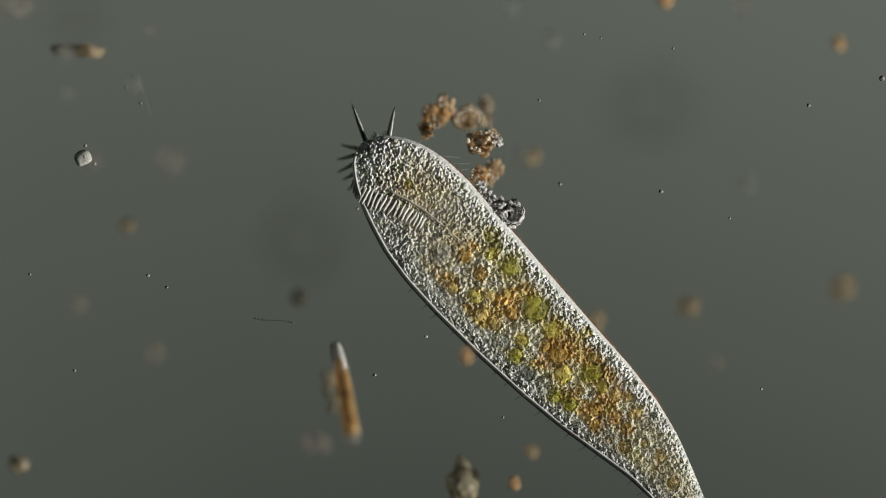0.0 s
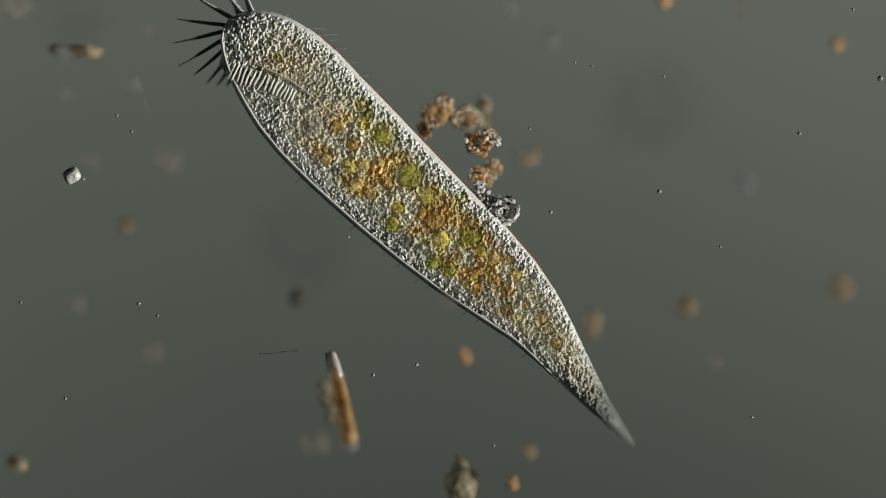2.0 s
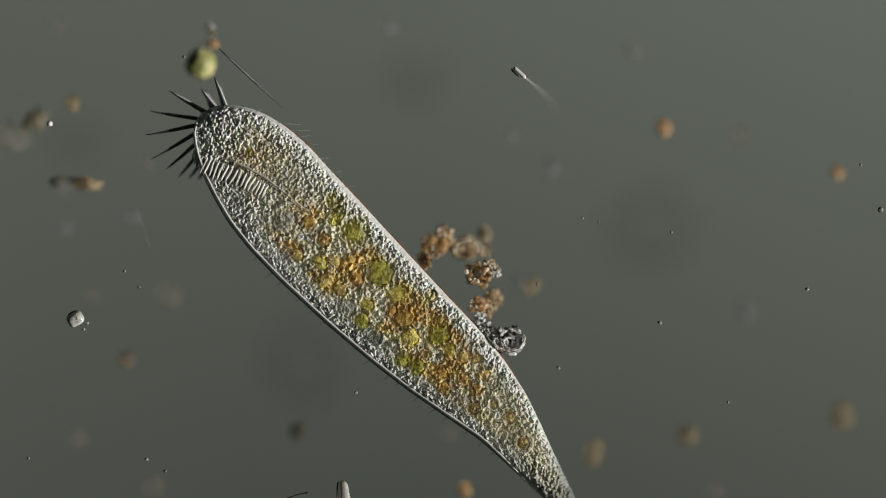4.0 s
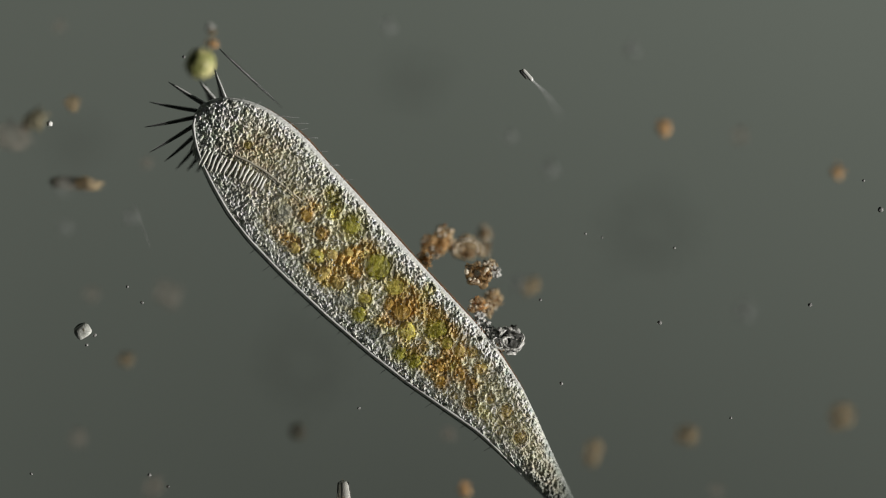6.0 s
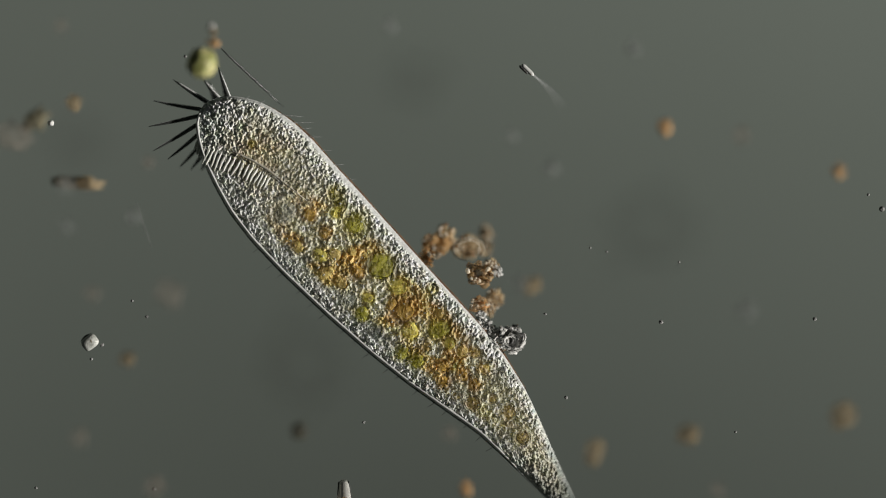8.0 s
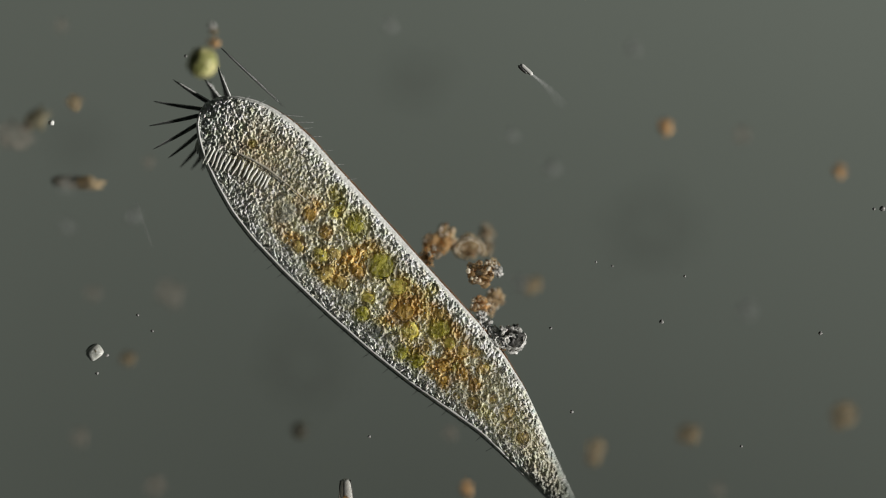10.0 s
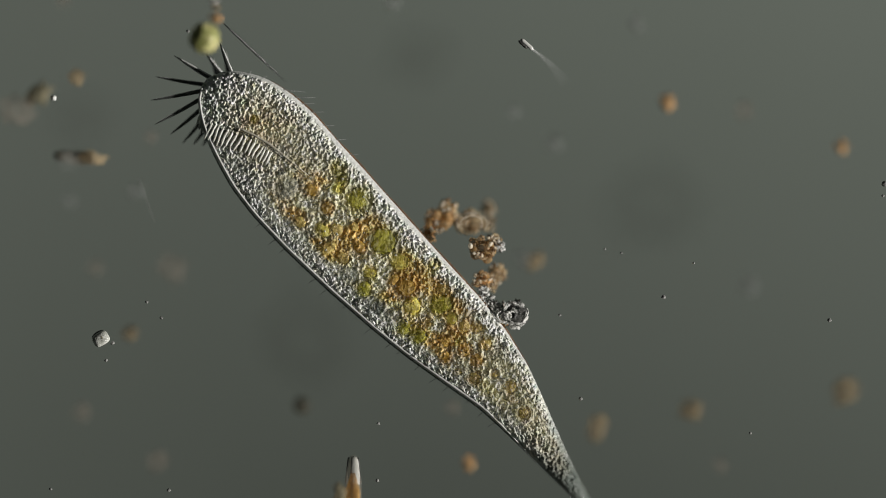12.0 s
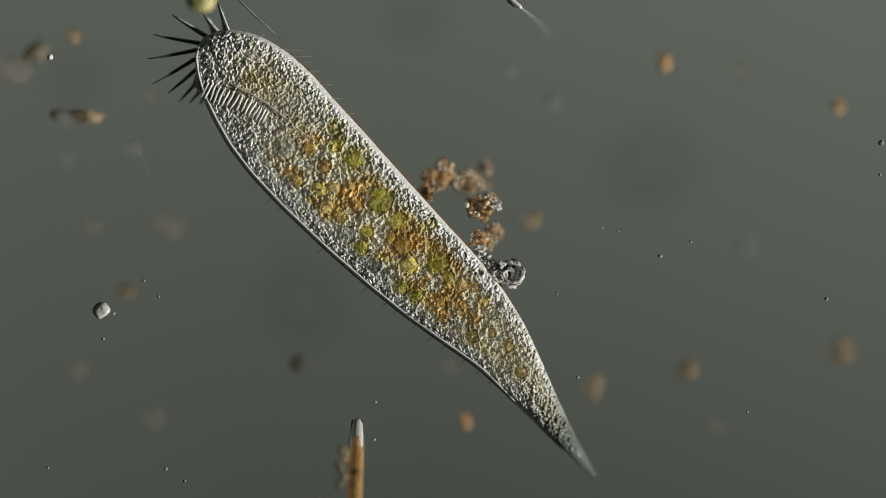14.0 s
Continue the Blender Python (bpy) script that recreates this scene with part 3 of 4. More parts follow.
# base and tip of each cirrus of the head's fan, in plan units
FAN = (((405, 66), (383, 4)), ((398, 63), (388, 14)), ((386, 63), (357, 24)), ((377, 64), (366, 28)), ((367, 68), (302, 26)), ((352, 78), (268, 63)),
       ((347, 90), (260, 107)), ((346, 105), (268, 150)), ((349, 121), (294, 166)), ((352, 138), (314, 181)), ((357, 153), (333, 184)), ((361, 165), (350, 186)))


CIRRUS_Z = (0.0, -0.16, -0.10, -0.2, -0.03, -0.03, 0.0, 0.0, -0.04, -0.12, -0.16, -0.2)   # how deep each one lies


def build_fan(root):
    made = []
    for (bx, by), (tx, ty) in FAN:
        d = Vector((tx - bx, by - ty))
        bm = bmesh.new()
        steps = np.concatenate([[-0.12, -0.03], np.linspace(0.05, 1, 9)])
        path = [Vector((d.length * s * K, 1.0 * K * math.sin(math.pi * s), 0)) for s in steps]
        tube(bm, path, [K * (0.3 if s < -0.1 else (4.1 if len(made) < 4 else 3.3) * min(1, 1 - s) ** 0.6 + 0.45) for s in steps], 8)
        ob = part("cirrus", bm, M_CIRRUS, root, "stiff tapering hair-like cirrus")
        # a pale tube beside the cirrus paints the highlight of its lit side
        flank = bmesh.new()
        steps = np.linspace(0.02, 0.9, 8)
        thick = 1.7 if len(made) < 5 else 0.7
        tube(flank, [Vector((d.length * s * K, -K * (2.7 * (1 - s) + 0.5), 1.5 * K)) for s in steps], [K * (thick * (1 - s) ** 0.5 + 0.2) for s in steps], 6)
        part("bright_flank", flank, M_SKIN if len(made) < 5 else M_HAIR, ob, "pale tube painting the highlight along the cirrus")
        made.append((ob, cell(bx, by, CIRRUS_Z[len(made)]), math.degrees(math.atan2(d.y, d.x))))
    return made


def build_bristles(root):
    for i in range(17):
        u = 250 + i * 34 + 6 * math.sin(i * 2.3)
        c, w = profile(u)
        bm = bmesh.new()
        long = 13 + 3 * math.sin(i * 1.7)
        a, b = on_cell(u, c - w + 2, 2), on_cell(u - 2 + 3 * math.sin(i * 3.1), c - w - long, 2)
        tube(bm, [a, a.lerp(b, 0.5), b], [0.9 * K, 0.7 * K, 0.3 * K], 6)
        part("bristle", bm, M_HAIR, root, "short fine bristle")
    for u, long, lean in ((98, 42, 0.9), (122, 40, 0.8), (38, 10, 0.1), (160, 26, 0.8), (60, 12, 0.3), (192, 22, 0.85), (226, 20, 0.8), (262, 18, 0.75), (140, 24, 0.7)):
        c, w = profile(u)
        a = on_cell(u, c + w - 2, 4)
        b = a + Vector((math.cos(radians(-12 + 60 * (1 - lean))), math.sin(radians(-12 + 60 * (1 - lean))), 0)) * long * K
        bm = bmesh.new()
        tube(bm, [a, a.lerp(b, 0.5), b], [1.1 * K, 0.9 * K, 0.3 * K], 6)
        part("bristle", bm, M_HAIR, root, "short fine bristle")


# ---- drifting and settled matter ----
def clump(bm, radii, seed, count, size):
    """A loose heap of rounded lumps within the given radii."""
    r = random.Random(int(seed * 100) + 7)
    for _ in range(count):
        a, d = r.uniform(0, 6.28), math.sqrt(r.uniform(0, 1))
        p = (math.cos(a) * d * radii[0], math.sin(a) * d * radii[1], r.uniform(-0.5, 0.5) * radii[2])
        g = r.uniform(*size)
        lump(bm, p, (g * r.uniform(0.8, 1.5), g * r.uniform(0.7, 1.2), g), r.uniform(0, 50), 0.5, 2, r.uniform(0, 3.1))


def floc(name, x, y, rx, ry, z, material, label, category="detritus", seed=1, turn=0.0, group="", rough=0.8, fine=1.0):
    bm = bmesh.new()
    ragged(bm, (rx * K, ry * K, min(rx, ry) * 0.7 * K), seed * 1.7 + x * 0.013 + y * 0.007, rough, 4, fine)
    ob = part(name, bm, material)
    ob.location, ob.rotation_euler.z = at(x, y, z), radians(turn)
    return tagged(ob, label, category, group)


def build_clump():
    """The chain of flocs beside the ciliate."""
    root = new("detritus_chain")
    root.location = at(850, 500, -0.02)
    tagged(root, "ragged chain of brown and grey detritus flakes touching the ciliate", "detritus")
    spec = (((770, 434), 22, 19, M_FLOC, -0.28), ((788, 414), 13, 15, M_FLOC_PALE, -0.30), ((756, 458), 13, 15, M_FLOC, -0.18), ((800, 432), 10, 9, M_FLOC_PALE, -0.33),
            ((828, 438), 24, 17, M_FLOC_PALE, -0.37), ((858, 414), 11, 13, M_SOFT, -0.62), ((862, 438), 8, 15, M_SOFT, -0.50), ((848, 486), 20, 18, M_FLOC, -0.05),
            ((868, 472), 13, 11, M_FLOC_PALE, -0.12), ((880, 482), 8, 9, M_FLOC_GREY, -0.10), ((848, 540), 15, 12, M_FLOC, -0.10), ((874, 530), 13, 17, M_FLOC_PALE, -0.26), ((866, 548), 9, 10, M_FLOC_PALE, -0.2),
            ((850, 562), 8, 11, M_FLOC_GREY, -0.05), ((859, 580), 8, 10, M_FLOC_GREY, -0.04), ((876, 590), 12, 10, M_FLOC_GREY, -0.04), ((886, 612), 11, 8, M_FLOC, -0.04))
    r = random.Random(8)
    for i, ((x, y), rx, ry, mat, z) in enumerate(spec):
        for k, (look_of, share, big) in enumerate(((mat, 24, 0.50), (M_GRIT if mat is not M_FLOC_GREY else M_KNOT, 6, 0.30), (M_BEAD if mat is not M_FLOC_GREY else M_FLOC_GREY, 8, 0.24))):
            m = min(rx, ry)
            bm = bmesh.new()
            if k == 0:
                ragged(bm, (rx * 0.8 * K, ry * 0.8 * K, 0.4 * m * K), i * 1.9, 0.7, 3)
            clump(bm, (rx * 1.12 * K, ry * 1.12 * K, (0.5 + 0.3 * k) * m * K), i * 2.3 + k * 0.31, share, (0.14 * m * K, big * m * K))
            ob = part("flake", bm, look_of, root, ("", "darker brown grains", "bright refractile grains")[k] if mat is not M_FLOC_GREY else "")
            ob.location = at(x, y, z + 0.02 * k) - root.location
            tagged(ob, kind="stuff")
        for k in range(4):
            a, d, size = r.uniform(0, 6.28), r.uniform(0.2, 0.9), r.uniform(0.3, 0.6) * min(rx, ry)
            start, sweep = r.uniform(0, 6.28), r.uniform(1.8, 4.0)
            bm = bmesh.new()
            arc = [Vector((math.cos(b) * size * K, math.sin(b) * size * K * 0.8, 0)) for b in np.linspace(start, start + sweep, 11)]
            tube(bm, arc, [K * (0.4 + 1.1 * math.sin(math.pi * m / 10)) for m in range(11)], 6)
            ob = part("film_edge", bm, M_EDGE_BROWN if mat is not M_FLOC_GREY else M_SKIN, root)
            ob.location = at(x + math.cos(a) * d * rx, y + math.sin(a) * d * ry, z + 0.5 * min(rx, ry) * K) - root.location
    # the knot of bright beads at the chain's end, and crumbs on the flakes
    knot = new("knot")
    knot.parent = root
    tagged(knot, "round knot of bright and dark beads")
    home = at(906, 602, 0.0)
    bm = bmesh.new()
    ragged(bm, (21 * K, 20 * K, 8 * K), 6.6, 0.5, 4)
    part("knot_core", bm, M_KNOT, knot, "dark core of the knot").location = at(906, 602, -0.05) - home
    for k in range(13):
        a = k * 0.52 if k < 11 else k * 2.0
        d = r.uniform(17, 23) if k < 11 else r.uniform(4, 10)
        size = r.uniform(4.0, 6.2)
        bm = bmesh.new()
        ragged(bm, (size * K * 1.5, size * K * 0.7, size * K * 0.8), k * 3.1, 0.8, 3)
        part("bead", bm, M_FLOC_GREY, knot, "bright refractile bead").matrix_local = Matrix.Translation(at(906 + d * math.cos(a), 602 + d * math.sin(a), 0.0) - home) @ Matrix.Rotation(math.pi / 2 - a + r.uniform(-0.5, 0.5), 4, "Z")
    for x, y, spread, count, z in ((852, 483, 20, 8, -0.01), (849, 540, 15, 7, -0.05), (875, 532, 14, 4, -0.18), (772, 432, 22, 4, -0.2), (858, 573, 13, 9, -0.02), (876, 592, 11, 8, -0.01), (832, 436, 18, 3, -0.3)):
        for _ in range(count):
            a, d, size = r.uniform(0, 6.28), spread * math.sqrt(r.uniform(0, 1)), r.uniform(1.8, 3.8)
            bm = bmesh.new()
            ragged(bm, (size * K * r.uniform(0.7, 1.8), size * K * r.uniform(0.6, 1.4), size * K * 0.7), a * 5, 0.8, 3)
            part("crumb", bm, M_EDGE_BROWN if y < 560 else M_FLOC_GREY, root).location = at(x + d * math.cos(a), y + d * math.sin(a), z) - root.location
    for size, x, y, start in ((19, 910, 600, 3.6), (9, 901, 604, 1.0), (11, 886, 605, 2.0)):
        bm = bmesh.new()
        arc = [Vector((math.cos(a) * size * (1 + 0.12 * math.sin(3 * a)) * K, math.sin(a) * size * 0.9 * K, 0)) for a in np.linspace(start, start + 3.4, 20)]
        tube(bm, arc, [K * (0.7 + 2.0 * math.sin(math.pi * m / 19) * (1 + 0.5 * math.sin(m * 2.1))) for m in range(20)], 6)
        part("rim", bm, M_FLOC_GREY, knot, "bright curved rim").location = at(x, y, 0.02) - home
    # an empty oval shell lying in the chain
    for grow, thick, z in ((1.0, 1.7, -0.16), (0.74, 1.1, -0.15)):
        bm = bmesh.new()
        arc = [Vector((math.cos(a) * 27 * grow * K, math.sin(a) * 20 * grow * K, 0)) for a in np.linspace(-0.7, 4.6, 30)]
        tube(bm, arc, [K * thick * (0.4 + 0.6 * math.sin(math.pi * m / 29)) for m in range(30)], 8)
        part("shell_rim", bm, M_BEAD, root, "thin oval pale shell").location = at(830, 441, z) - root.location
    return knot, home - root.location


def build_debris():
    g = "specks of detritus in the water"
    for x, y, r, z in ((1180, 226, 17, -0.50), (827, 866, 14, 0.55), (1487, 303, 15, -0.55), (912, 1088, 14, 0.35)):
        floc("orange_speck", x - 0.15 * r, y, r * 0.62, r * 0.7, z * 1.5, M_ORANGE, "small orange-brown speck of detritus", seed=3, group=g)
    for x, y, r, z in ((943, 1034, 13, 0.5), (133, 182, 15, 0.40), (228, 636, 14, 0.60), (945, 505, 18, -0.55), (1222, 770, 22, -0.60), (1496, 737, 25, -0.65)):
        floc("brown_flake", x - 0.2 * r, y, r * 0.72, r * 0.76, z * 1.5, M_SOFT, "soft brownish flake of detritus", seed=5, group=g)
    for x, y, r, z in ((262, 288, 11, 0.6), (797, 768, 13, 0.7), (1312, 240, 17, -0.6), (300, 520, 24, 0.8), (1270, 866, 13, -0.7), (165, 520, 14, 0.8), (108, 46, 12, 0.7), (140, 775, 16, 0.8), (275, 862, 18, 0.7)):
        floc("faint_flake", x, y, r * 0.75, r * 0.8, z * 1.3, M_FAINT, "faint reddish flake deep in the water", seed=7, group=g)
    for x, y, r, z in ((975, 297, 17, -0.7), (1120, 85, 16, -0.7), (905, 240, 14, -0.7), (235, 384, 15, 0.6), (690, 45, 16, -0.6), (1320, 548, 20, -0.8), (920, 500, 16, -0.6), (118, 402, 14, 0.8), (115, 330, 15, 0.9)):
        floc("pale_flake", x, y, r * 0.75, r * 0.8, z * 1.3, M_FAINT_PALE, "faint pale flake deep in the water", seed=9, group=g)
    for x, y, rx, ry in ((1150, 405, 75, 60), (540, 640, 75, 70), (735, 140, 50, 45), (135, 250, 45, 40)):
        floc("deep_flake", x, y, rx, ry, -3.0, M_SHADE, "large dim flake far under the focal plane", seed=11, group="deep flakes")
    floc("brown_flake", 1053, 800, 13, 22, -0.9, M_SOFT, "blurred pale brown oval flake", seed=4, turn=-18, rough=0.5, group=g)
    floc("dark_spore", 529, 763, 14, 15, 0.9, M_DARK, "small dark brown round spore", "spore", seed=2, rough=0.2)
    floc("pale_cyst", 560, 1020, 24, 16, 0.85, M_FAINT, "dim brownish oval cyst out of focus", "cyst", seed=2)
    for x, y, rx, ry, z, label in ((820, 1088, 26, 36, 0.45, "upright grey-green granular flake"), (33, 1056, 16, 13, 0.75, "small grey-green granular flake")):
        ob = floc("grey_flake", x, y, rx, ry, z, M_GREYGREEN, label, seed=4, rough=0.35, fine=1.0)
        for mat, count, seed in ((M_BEAD, 9, 3.1), (M_FLOC, 10, 5.7), (M_GREYGREEN, 16, 8.2)):
            bm = bmesh.new()
            clump(bm, (rx * 0.95 * K, ry * 0.95 * K, rx * 0.8 * K), seed, count, (2.0 * K, 5.0 * K))
            tagged(part("grains", bm, mat, ob, "fine grains on the flake"), kind="stuff")
    floc("green_flake", 62, 214, 20, 14, 0.75, M_GREYGREEN, "loose greenish brown flake", seed=6, turn=25)
    floc("green_flake", 22, 240, 26, 22, 0.75, M_FAINT, "loose greenish brown flake", seed=8)
    # small pennate diatom lying free
    root = new("diatom")
    root.location = at(135, 324, 0.55)
    root.rotation_euler.z = radians(-4)
    tagged(root, "blurred pale brown diatom, dark at one end", "diatom")
    bm = bmesh.new()
    s = np.linspace(-1, 1, 15)
    tube(bm, [Vector((x * 42 * K, 0, 0)) for x in s], [K * 11 * (1 - abs(x) ** 5) ** 0.5 + K for x in s], 14, 0.8)
    part("shell", bm, organic("diatom_shell", (0.24, 0.22, 0.18), (0.52, 0.47, 0.38), size=0.03, bump=0.8, clear=0.3), root)
    bm = bmesh.new()
    ragged(bm, (21 * K, 9 * K, 8 * K), 3.7, 0.7, 4, 1.2)
    for v in bm.verts:
        v.co += Vector((22 * K, 0, 8 * K))
    part("plastid", bm, M_FLOC_PALE, root, "brown lumpy plastid")
    bm = bmesh.new()
    lump(bm, (-37 * K, 0, 4 * K), (8 * K, 9 * K, 8 * K), 4.4, 0.2, 2)
    part("dark_cap", bm, M_DARK, root, "dark end cap")
    # round alga, its crumbs and the needle beside it
    root = new("green_alga")
    root.location = at(357, 112, -0.50)
    tagged(root, "round yellow-green algal cell with brown crumbs", "alga")
    bm = bmesh.new()
    lump(bm, (0, 0, 0), (28 * K, 28 * K, 23 * K), 3.3, 0.12, 4)
    part("algal_cell", bm, M_ALGA, root)
    for x, y, r, mat in ((23, 36, 9, M_ORANGE), (20, 57, 8, M_SOFT), (17, 66, 7, M_FLOC_GREY), (12, 38, 6, M_SOFT), (16, -4, 10, M_YELLOW)):
        bm = bmesh.new()
        for i in range(4):
            lump(bm, (math.cos(i * 1.9) * r * 0.5 * K, math.sin(i * 1.9) * r * 0.5 * K, 0), (r * 0.6 * K,) * 3, x + i, 0.4, 2)
        ob = part("crumb", bm, mat, root)
        ob.location = (x * K, y * K, 0)
    bm = bmesh.new()
    a, b = at(391, 86, 0.05), at(502, 190, -0.14)
    tube(bm, [a.lerp(b, s) for s in np.linspace(0, 1, 9)], [K * r for r in (0.7, 1.8, 2.2, 2.2, 2.2, 2.0, 1.6, 1.1, 0.4)], 8)
    tagged(part("needle", bm, M_CIRRUS), "thin straight grey needle beside the alga", "needle")
    bm = bmesh.new()
    a, b = at(240, 358, 0.24), at(268, 437, 0.24)
    tube(bm, [a.lerp(b, s) for s in np.linspace(0, 1, 9)], [K * r for r in (1.2, 2.2, 2.4, 2.4, 2.4, 2.2, 2.0, 1.6, 0.8)], 8)
    tagged(part("needle", bm, M_FAINT_PALE), "faint pale needle out of focus", "needle")


def build_crystal():
    """The small bright box-shaped grain that drifts and turns."""
    root = new("crystal")
    tagged(root, "small bright box-shaped mineral grain with shade painted along its edges", "crystal")
    bm = bmesh.new()
    bmesh.ops.create_icosphere(bm, subdivisions=4, radius=1.0)
    for v in bm.verts:   # a rounded box
        n = (abs(v.co.x) ** 3.4 + abs(v.co.y) ** 3.4 + abs(v.co.z) ** 3.4) ** (1 / 3.4)
        v.co = Vector((v.co.x / n * 15 * K, v.co.y / n * 12 * K, v.co.z / n * 13 * K))
    part("grain", bm, organic("mineral", (0.30, 0.31, 0.27), (0.82, 0.83, 0.78), size=0.025, rough=0.2, bump=0.6, spec=0.6), root)
    # dark tubes paint shade along two edges, thicker on the side away from the sun
    for y0, z0, long in ((12.2, 1, 12), (-12.2, 1, 10)):
        bm = bmesh.new()
        tube(bm, [Vector((x * long * K, (y0 - 2.2 * x * x * math.copysign(1, y0)) * K, z0 * K)) for x in np.linspace(-1, 1, 9)], [K * (2.6 if y0 > 0 else 1.2) * (1.05 - abs(x)) ** 0.4 for x in np.linspace(-1, 1, 9)], 8)
        part("edge", bm, M_KNOT, root, "dark tube painting the shade at the grain's edge")
    bm = bmesh.new()
    lump(bm, (3 * K, 1 * K, 12 * K), (2.2 * K, 3.6 * K, 1.6 * K), 5.0, 0.3, 2)
    part("pit", bm, M_GREYGREEN, root, "small brown pit")
    bm = bmesh.new()
    lump(bm, (14 * K, -17 * K, 0), (4 * K, 3 * K, 3 * K), 2.0, 0.3, 2)
    part("crumb", bm, M_SPECK, root)
    return root


def build_needle_diatom():
    """The long amber diatom; its clear end lies in the focal plane."""
    root = new("needle_diatom")
    tagged(root, "long rod-shaped diatom, amber inside with a clear glassy end", "diatom")
    s = np.linspace(0, 1, 25)
    bm = bmesh.new()
    tube(bm, [Vector((0, -x * 172 * K, x * 0.50)) for x in s], [K * (7 + 8 * min(1, x * 4)) * (1 - max(0, x - 0.93) * 6) for x in s], 14, 0.7)
    part("shell", bm, organic("diatom_glass", (0.55, 0.50, 0.40), (0.78, 0.74, 0.66), size=0.08, rough=0.2, bump=0.1, clear=0.82, spec=0.7), root, "clear glassy shell")
    bm = bmesh.new()
    s = np.linspace(0.17, 0.90, 16)
    tube(bm, [Vector((0, -x * 172 * K, x * 0.50 + 3 * K)) for x in s], [K * (13.5 * min(1, 0.45 + (x - 0.2) * 4) * (1 - max(0, x - 0.9) * 8)) for x in s], 12, 0.8)
    part("plastid", bm, M_AMBER, root, "amber plastid")
    bm = bmesh.new()
    tube(bm, [Vector((0, -(0.5 + 46 * x) * K, 0.07 * x)) for x in np.linspace(0, 1, 9)], [K * (8.6 + 3.4 * min(1, x * 1.6)) * (0.8 if x == 0 else 1) for x in np.linspace(0, 1, 9)], 12, 0.8)
    part("clear_tip", bm, M_SILICA, root, "bright glassy tip")
    for off, lift in ((-9.8, 1.5), (-2.8, 7.0), (10.2, -1.5)):
        bm = bmesh.new()
        tube(bm, [Vector((off * (0.85 + 0.5 * x) * K, -(1 + 44 * x) * K, lift * (1 + 0.38 * min(1, 1.6 * x)) * K + 0.07 * x)) for x in np.linspace(0, 1, 6)], [K * 1.5, K * 1.8, K * 1.6, K * 1.4, K * 1.1, K * 0.5], 6)
        part("rib", bm, M_KNOT, root, "thin dark rib")
    bm = bmesh.new()
    for i in range(6):
        lump(bm, (-24 * K + 5 * K * math.sin(i * 2), (-50 - i * 12) * K, 0.45), (8 * K, 9 * K, 7 * K), i * 1.7, 0.5, 2)
    part("fringe", bm, M_GREYGREEN, root, "pale fuzzy fringe")
    bm = bmesh.new()
    ragged(bm, (9 * K, 12 * K, 7 * K), 2.2, 0.6, 3)
    part("crumb", bm, M_SOFT, root, "brown crumb at the shell").location = (-21 * K, -62 * K, 0.25)
    bm = bmesh.new()
    ragged(bm, (7 * K, 8 * K, 6 * K), 5.1, 0.4, 3)
    part("dark_spot", bm, M_DARK, root, "dark spot inside").location = (1 * K, -92 * K, 0.30)
    return root


def build_swimmer():
    """The small bright rod with a faint trailing thread."""
    root = new("bacterium")
    tagged(root, "tiny bright rod-shaped bacterium with a faint thread", "bacterium")
    bm = bmesh.new()
    s = np.linspace(-1, 1, 11)
    tube(bm, [Vector((x * 15 * K, 0, 0)) for x in s], [K * (3.5 * (1 - abs(x) ** 6) ** 0.5 + 0.4) for x in s], 10)
    part("rod", bm, M_PALE, root)
    # a dark strip stands in for the shade on the rod's far side
    bm = bmesh.new()
    tube(bm, [Vector(((x * 11 - 5) * K, -4.6 * K, 0.5 * K)) for x in s], [K * (2.6 * (1 - abs(x) ** 4) ** 0.5 + 0.3) for x in s], 10)
    part("dark_side", bm, M_KNOT, root, "dark strip painting the shaded side of the rod")
    bm = bmesh.new()
    tube(bm, [Vector(((13 + 84 * x) * K, 5 * K * math.sin(x * 3), -1.1 * x)) for x in np.linspace(0, 1, 9)], [K * r for r in (2.4, 2.2, 2.0, 1.8, 1.6, 1.4, 1.2, 0.9, 0.5)], 8)
    part("thread", bm, M_HAIR, root, "faint thread")
    return root


def build_filament():
    bm = bmesh.new()
    tube(bm, [Vector((x * 33 * K, 2 * K * math.sin(x * 2.4), 0)) for x in np.linspace(-1, 1, 13)], [1.1 * K] * 13, 6)
    for x in (-33, 33):
        lump(bm, (x * K, 2 * K * math.sin(x / 33 * 2.4), 0), (3 * K, 2 * K, 2 * K), x, 0.2, 1)
    return tagged(part("filament", bm, M_GROOVE), "thin dark filament with thickened ends", "filament")


# free specks: place at 7.5 s in plan units and radius
SPECKS = ((271, 859, 3.0), (304, 880, 2.6), (1440, 558, 3.4), (642, 741, 2.6), (62, 857, 2.4), (1043, 432, 2.0), (963, 549, 2.4), (1000, 697, 3.0),
          (232, 526, 2.4), (141, 1027, 2.6), (763, 967, 2.6), (899, 1110, 2.4), (1356, 1060, 2.4), (258, 554, 2.6), (160, 629, 2.6), (1300, 758, 2.2), (1200, 457, 2.0), (1535, 338, 2.4), (1072, 439, 1.8))
STILL_SPECKS = ((90, 218, 5.0), (1170, 570, 3.6), (1561, 370, 4.5), (663, 895, 3.0), (328, 100, 2.5))


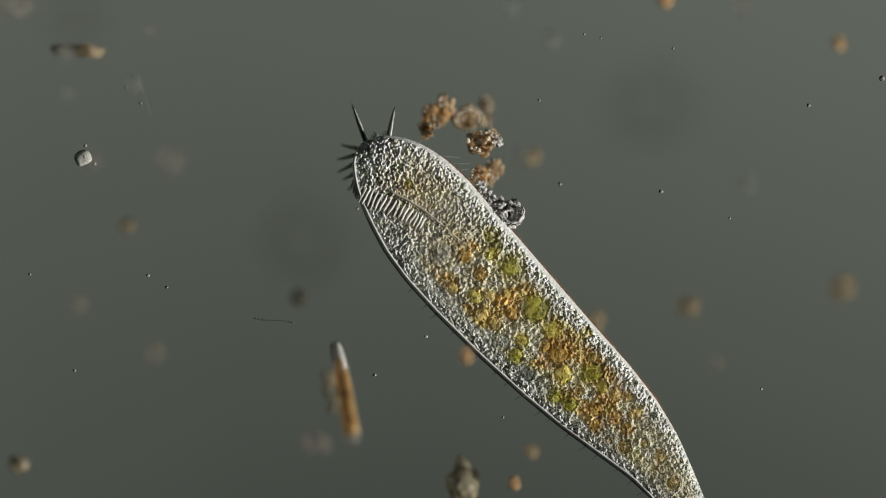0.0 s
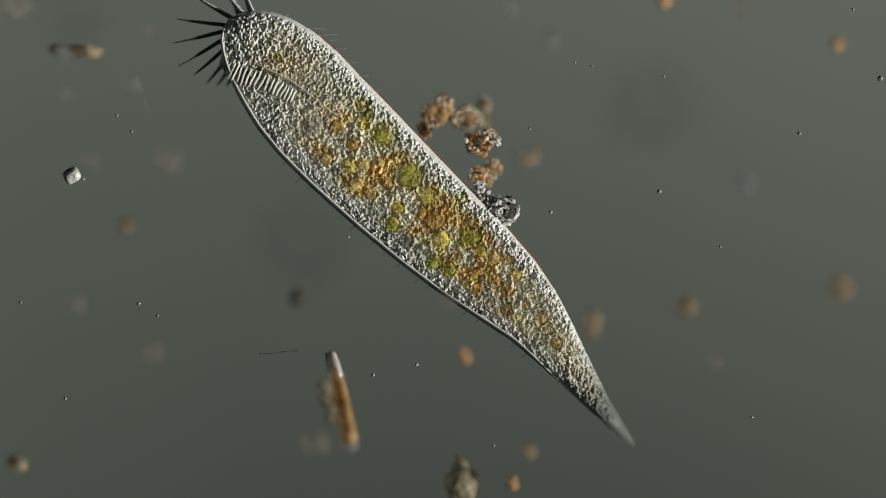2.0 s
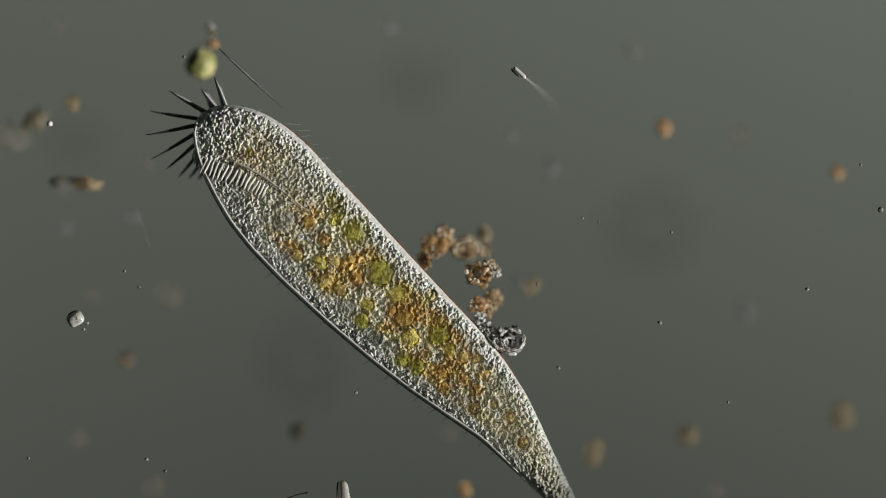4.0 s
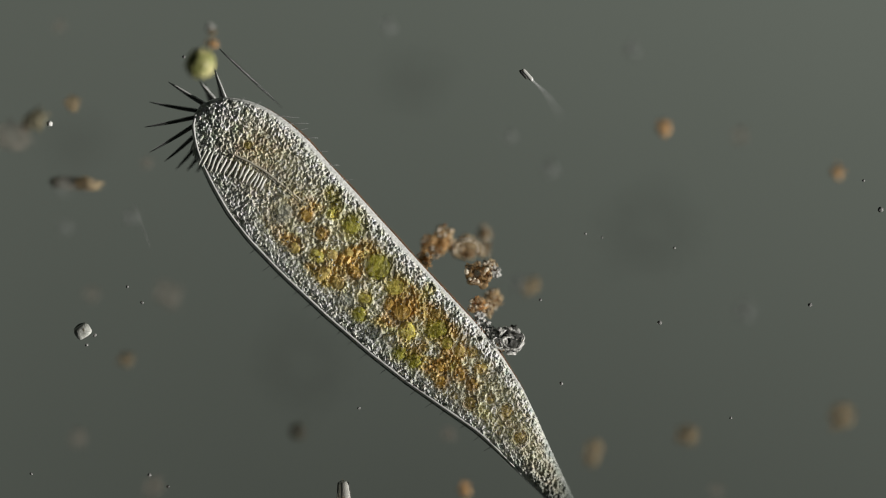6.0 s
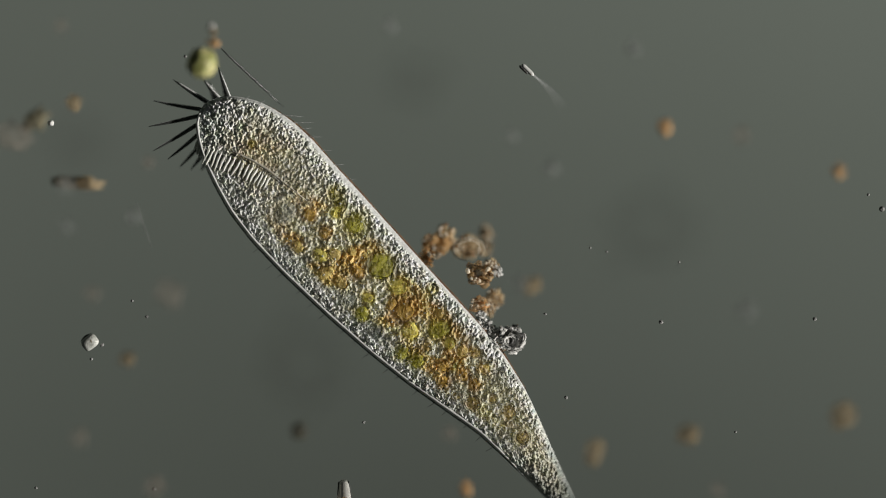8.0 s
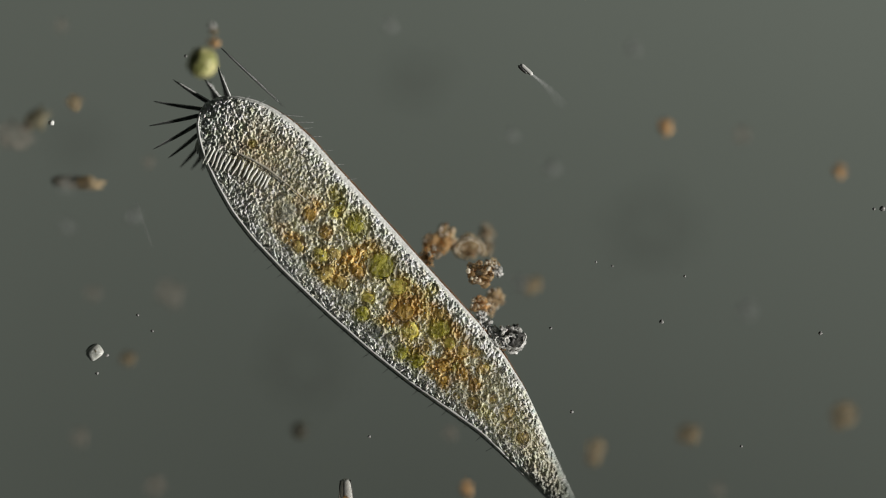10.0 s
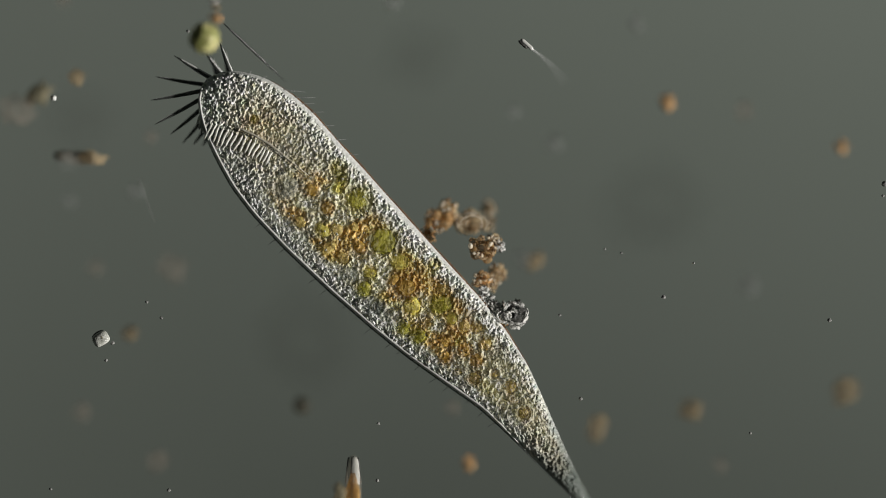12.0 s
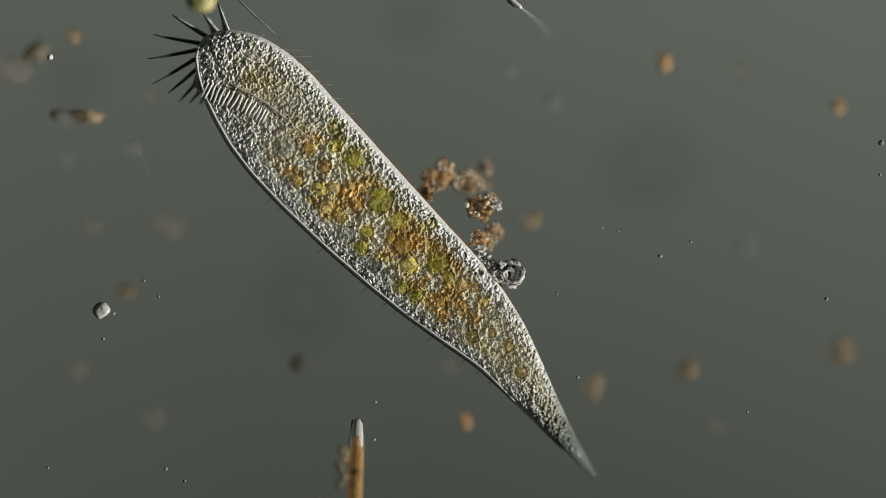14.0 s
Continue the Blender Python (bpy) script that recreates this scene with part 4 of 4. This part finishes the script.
def build_specks():
    made = []
    for x, y, r in SPECKS + STILL_SPECKS:
        bm = bmesh.new()
        lump(bm, (0, 0, 0), (r * K * 1.15, r * K, r * K), x * 0.13, 0.3, 3)
        ob = part("speck", bm, M_PALE if r > 4.6 else M_SPECK)
        ob.location = at(x, y, 0.05)
        tagged(ob, "tiny grey refractile speck in the water", "speck", "specks in the water")
        made.append((ob, x, y))
    return made[:len(SPECKS)]


build_field()
ciliate = build_ciliate()
fan = build_fan(ciliate)
build_bristles(ciliate)
knot, knot_home = build_clump()
build_debris()
crystal = build_crystal()
needle_diatom = build_needle_diatom()
swimmer = build_swimmer()
filament = build_filament()
specks = build_specks()

# the slow drift of free matter, relative to its place at 7.5 s
DRIFT = ((0.0, -9, -140), (1.5, -24, -103), (3.0, -15, -66), (6.5, -3, -13), (7.5, 0, 0), (10.5, 14, 38), (12.5, 24, 60), (14.0, 24, 88))

KNOT_WAY = ((0.0, -2, 8), (0.1, 12, 2), (0.2, 26, -2), (0.3, 15, 1), (0.4, 19, 0), (0.5, 19, 1), (0.6, 12, 1), (0.7, 3, 1), (0.8, -12, 2), (0.9, -17, 2),
            (1.0, -14, 3), (1.5, -6, 3), (2.0, -8, 3), (3.0, 2, 2), (6.0, 0, 0), (14.0, 0, 0))


def motions():
    def glide(x, y, turn):
        p = at(x, y)
        return pose(p.x, p.y, 0, 0, 0, -turn)

    walk(ciliate, [
        (0.0, glide(914, 871, 1.0)), (0.5, glide(850.5, 801, 0.6)), (1.0, glide(764.5, 710.5, 0.3)), (1.5, glide(741, 674, 0.2)), (2.0, glide(700, 638, -1.8)),
        (2.5, glide(682.5, 604.5, -0.9)), (3.0, glide(663, 597.5, -0.9)), (4.2, glide(644.3, 572.9, -0.8)), (5.5, glide(638.8, 564.9, -0.6)), (6.0, glide(640.8, 565.4, -0.4)),
        (6.5, glide(641.8, 565.4, -0.3)), (7.5, glide(643.3, 565.5, -0.1)), (10.5, glide(642.7, 565.7, 0)), (12.5, glide(642.3, 566.1, 0)), (14.0, glide(642.6, 565.6, 0))])
    # the fan unfolds while the ciliate crawls, then hardly stirs
    times = [0.0, 0.25, 0.5, 0.75, 1.0, 1.25, 1.5, 1.75, 2.0, 2.3, 2.6, 3.0, 3.4, 4.0, 4.6, 5.3, 6.0, 7.0, 8.0, 9.0, 10.0, 11.0, 12.0, 13.0, 14.0]
    unfolds = (0.0, 0.5, 0.4, 0.9, 0.0, 0.9, 1.3, 1.3, 1.4, 1.5, 1.6, 1.6)
    for i, (ob, base, angle) in enumerate(fan):
        rows = []
        for t in times:
            fold = min(1.0, max(0.0, (unfolds[i] + 0.1 - t) / 0.5))
            swing = (6 * max(0.0, 1 - t / 2.0) + 1.0) * math.sin(t * 7.0 + i * 1.3) - (30 if i < 5 else 5) * max(0.0, 1 - t / 0.8)
            rows.append((t, Matrix.Translation(base) @ pose(0, 0, 0, 0, 0, angle + swing) @ pose(0, 0, 0, 0, 68 * fold, 0)))
        walk(ob, rows)
    # the ciliate nudges the knot of beads as it passes
    walk(knot, [(t, Matrix.Translation(knot_home + Vector((dx * K, -dy * K, 0)))) for t, dx, dy in KNOT_WAY])
    for ob, x, y in specks:
        walk(ob, [(t, Matrix.Translation(at(x + dx, y + dy, 0.05))) for t, dx, dy in DRIFT])

    def path(ob, rows):
        walk(ob, [(t, Matrix.Translation(at(x, y, z)) @ pose(0, 0, 0, rx, 0, turn)) for t, x, y, z, rx, turn in rows])

    path(crystal, [(0.0, 147, 512, 0.07, 0, 25), (0.5, 138, 518, 0.07, 10, 28), (1.0, 132, 526, 0.07, 20, 32), (1.5, 131, 533, 0.07, 30, 36), (2.0, 130, 542, 0.07, 25, 30), (3.0, 132, 554, 0.07, 15, 30),
                   (5.5, 145, 580, 0.07, 0, 32), (6.5, 152, 591, 0.07, 0, 35), (7.5, 155, 600, 0.07, 10, 40), (8.0, 159, 606, 0.07, 5, 38), (10.5, 168, 629, 0.07, 0, 36), (12.5, 176, 650, 0.07, 0, 30),
                   (14.0, 181, 667, 0.07, 0, 36)])
    path(needle_diatom, [(0.0, 594, 840, 0.34, 0, 11), (1.5, 582, 852, 0.28, 0, 14), (2.0, 588, 855, 0.22, 0, 13), (2.5, 596, 858, 0.15, 0, 11), (3.0, 603, 852, 0.09, 0, 8), (5.5, 610, 852, 0.07, 0, 3), (8.0, 608, 852, 0.07, 0, 3),
                         (10.5, 612, 850, 0.07, 0, 2), (12.5, 624, 856, 0.07, 0, -1), (14.0, 634, 860, 0.07, 0, -2)])
    path(swimmer, [(0.0, 910, 128, 0.07, 0, -42), (3.0, 920, 128, 0.07, 0, -42), (5.5, 930, 128, 0.07, 0, -44), (6.0, 936, 132, 0.07, 0, -48), (6.5, 942, 125, 0.07, 0, -48), (7.5, 939, 125, 0.07, 0, -45),
                   (8.0, 934, 124, 0.07, 0, -44), (10.5, 931, 124, 0.07, 0, -42), (11.5, 933, 122, 0.07, 0, -42), (12.5, 920, 125, 0.07, 0, -40), (14.0, 914, 123, 0.07, 0, -40)])
    path(filament, [(0.0, 485, 799, 0.06, 0, -9), (1.5, 494, 846, 0.06, 0, -2), (3.0, 506, 868, 0.06, 0, 8), (7.5, 530, 930, 0.06, 0, 20), (14.0, 560, 1010, 0.06, 0, 30)])


motions()
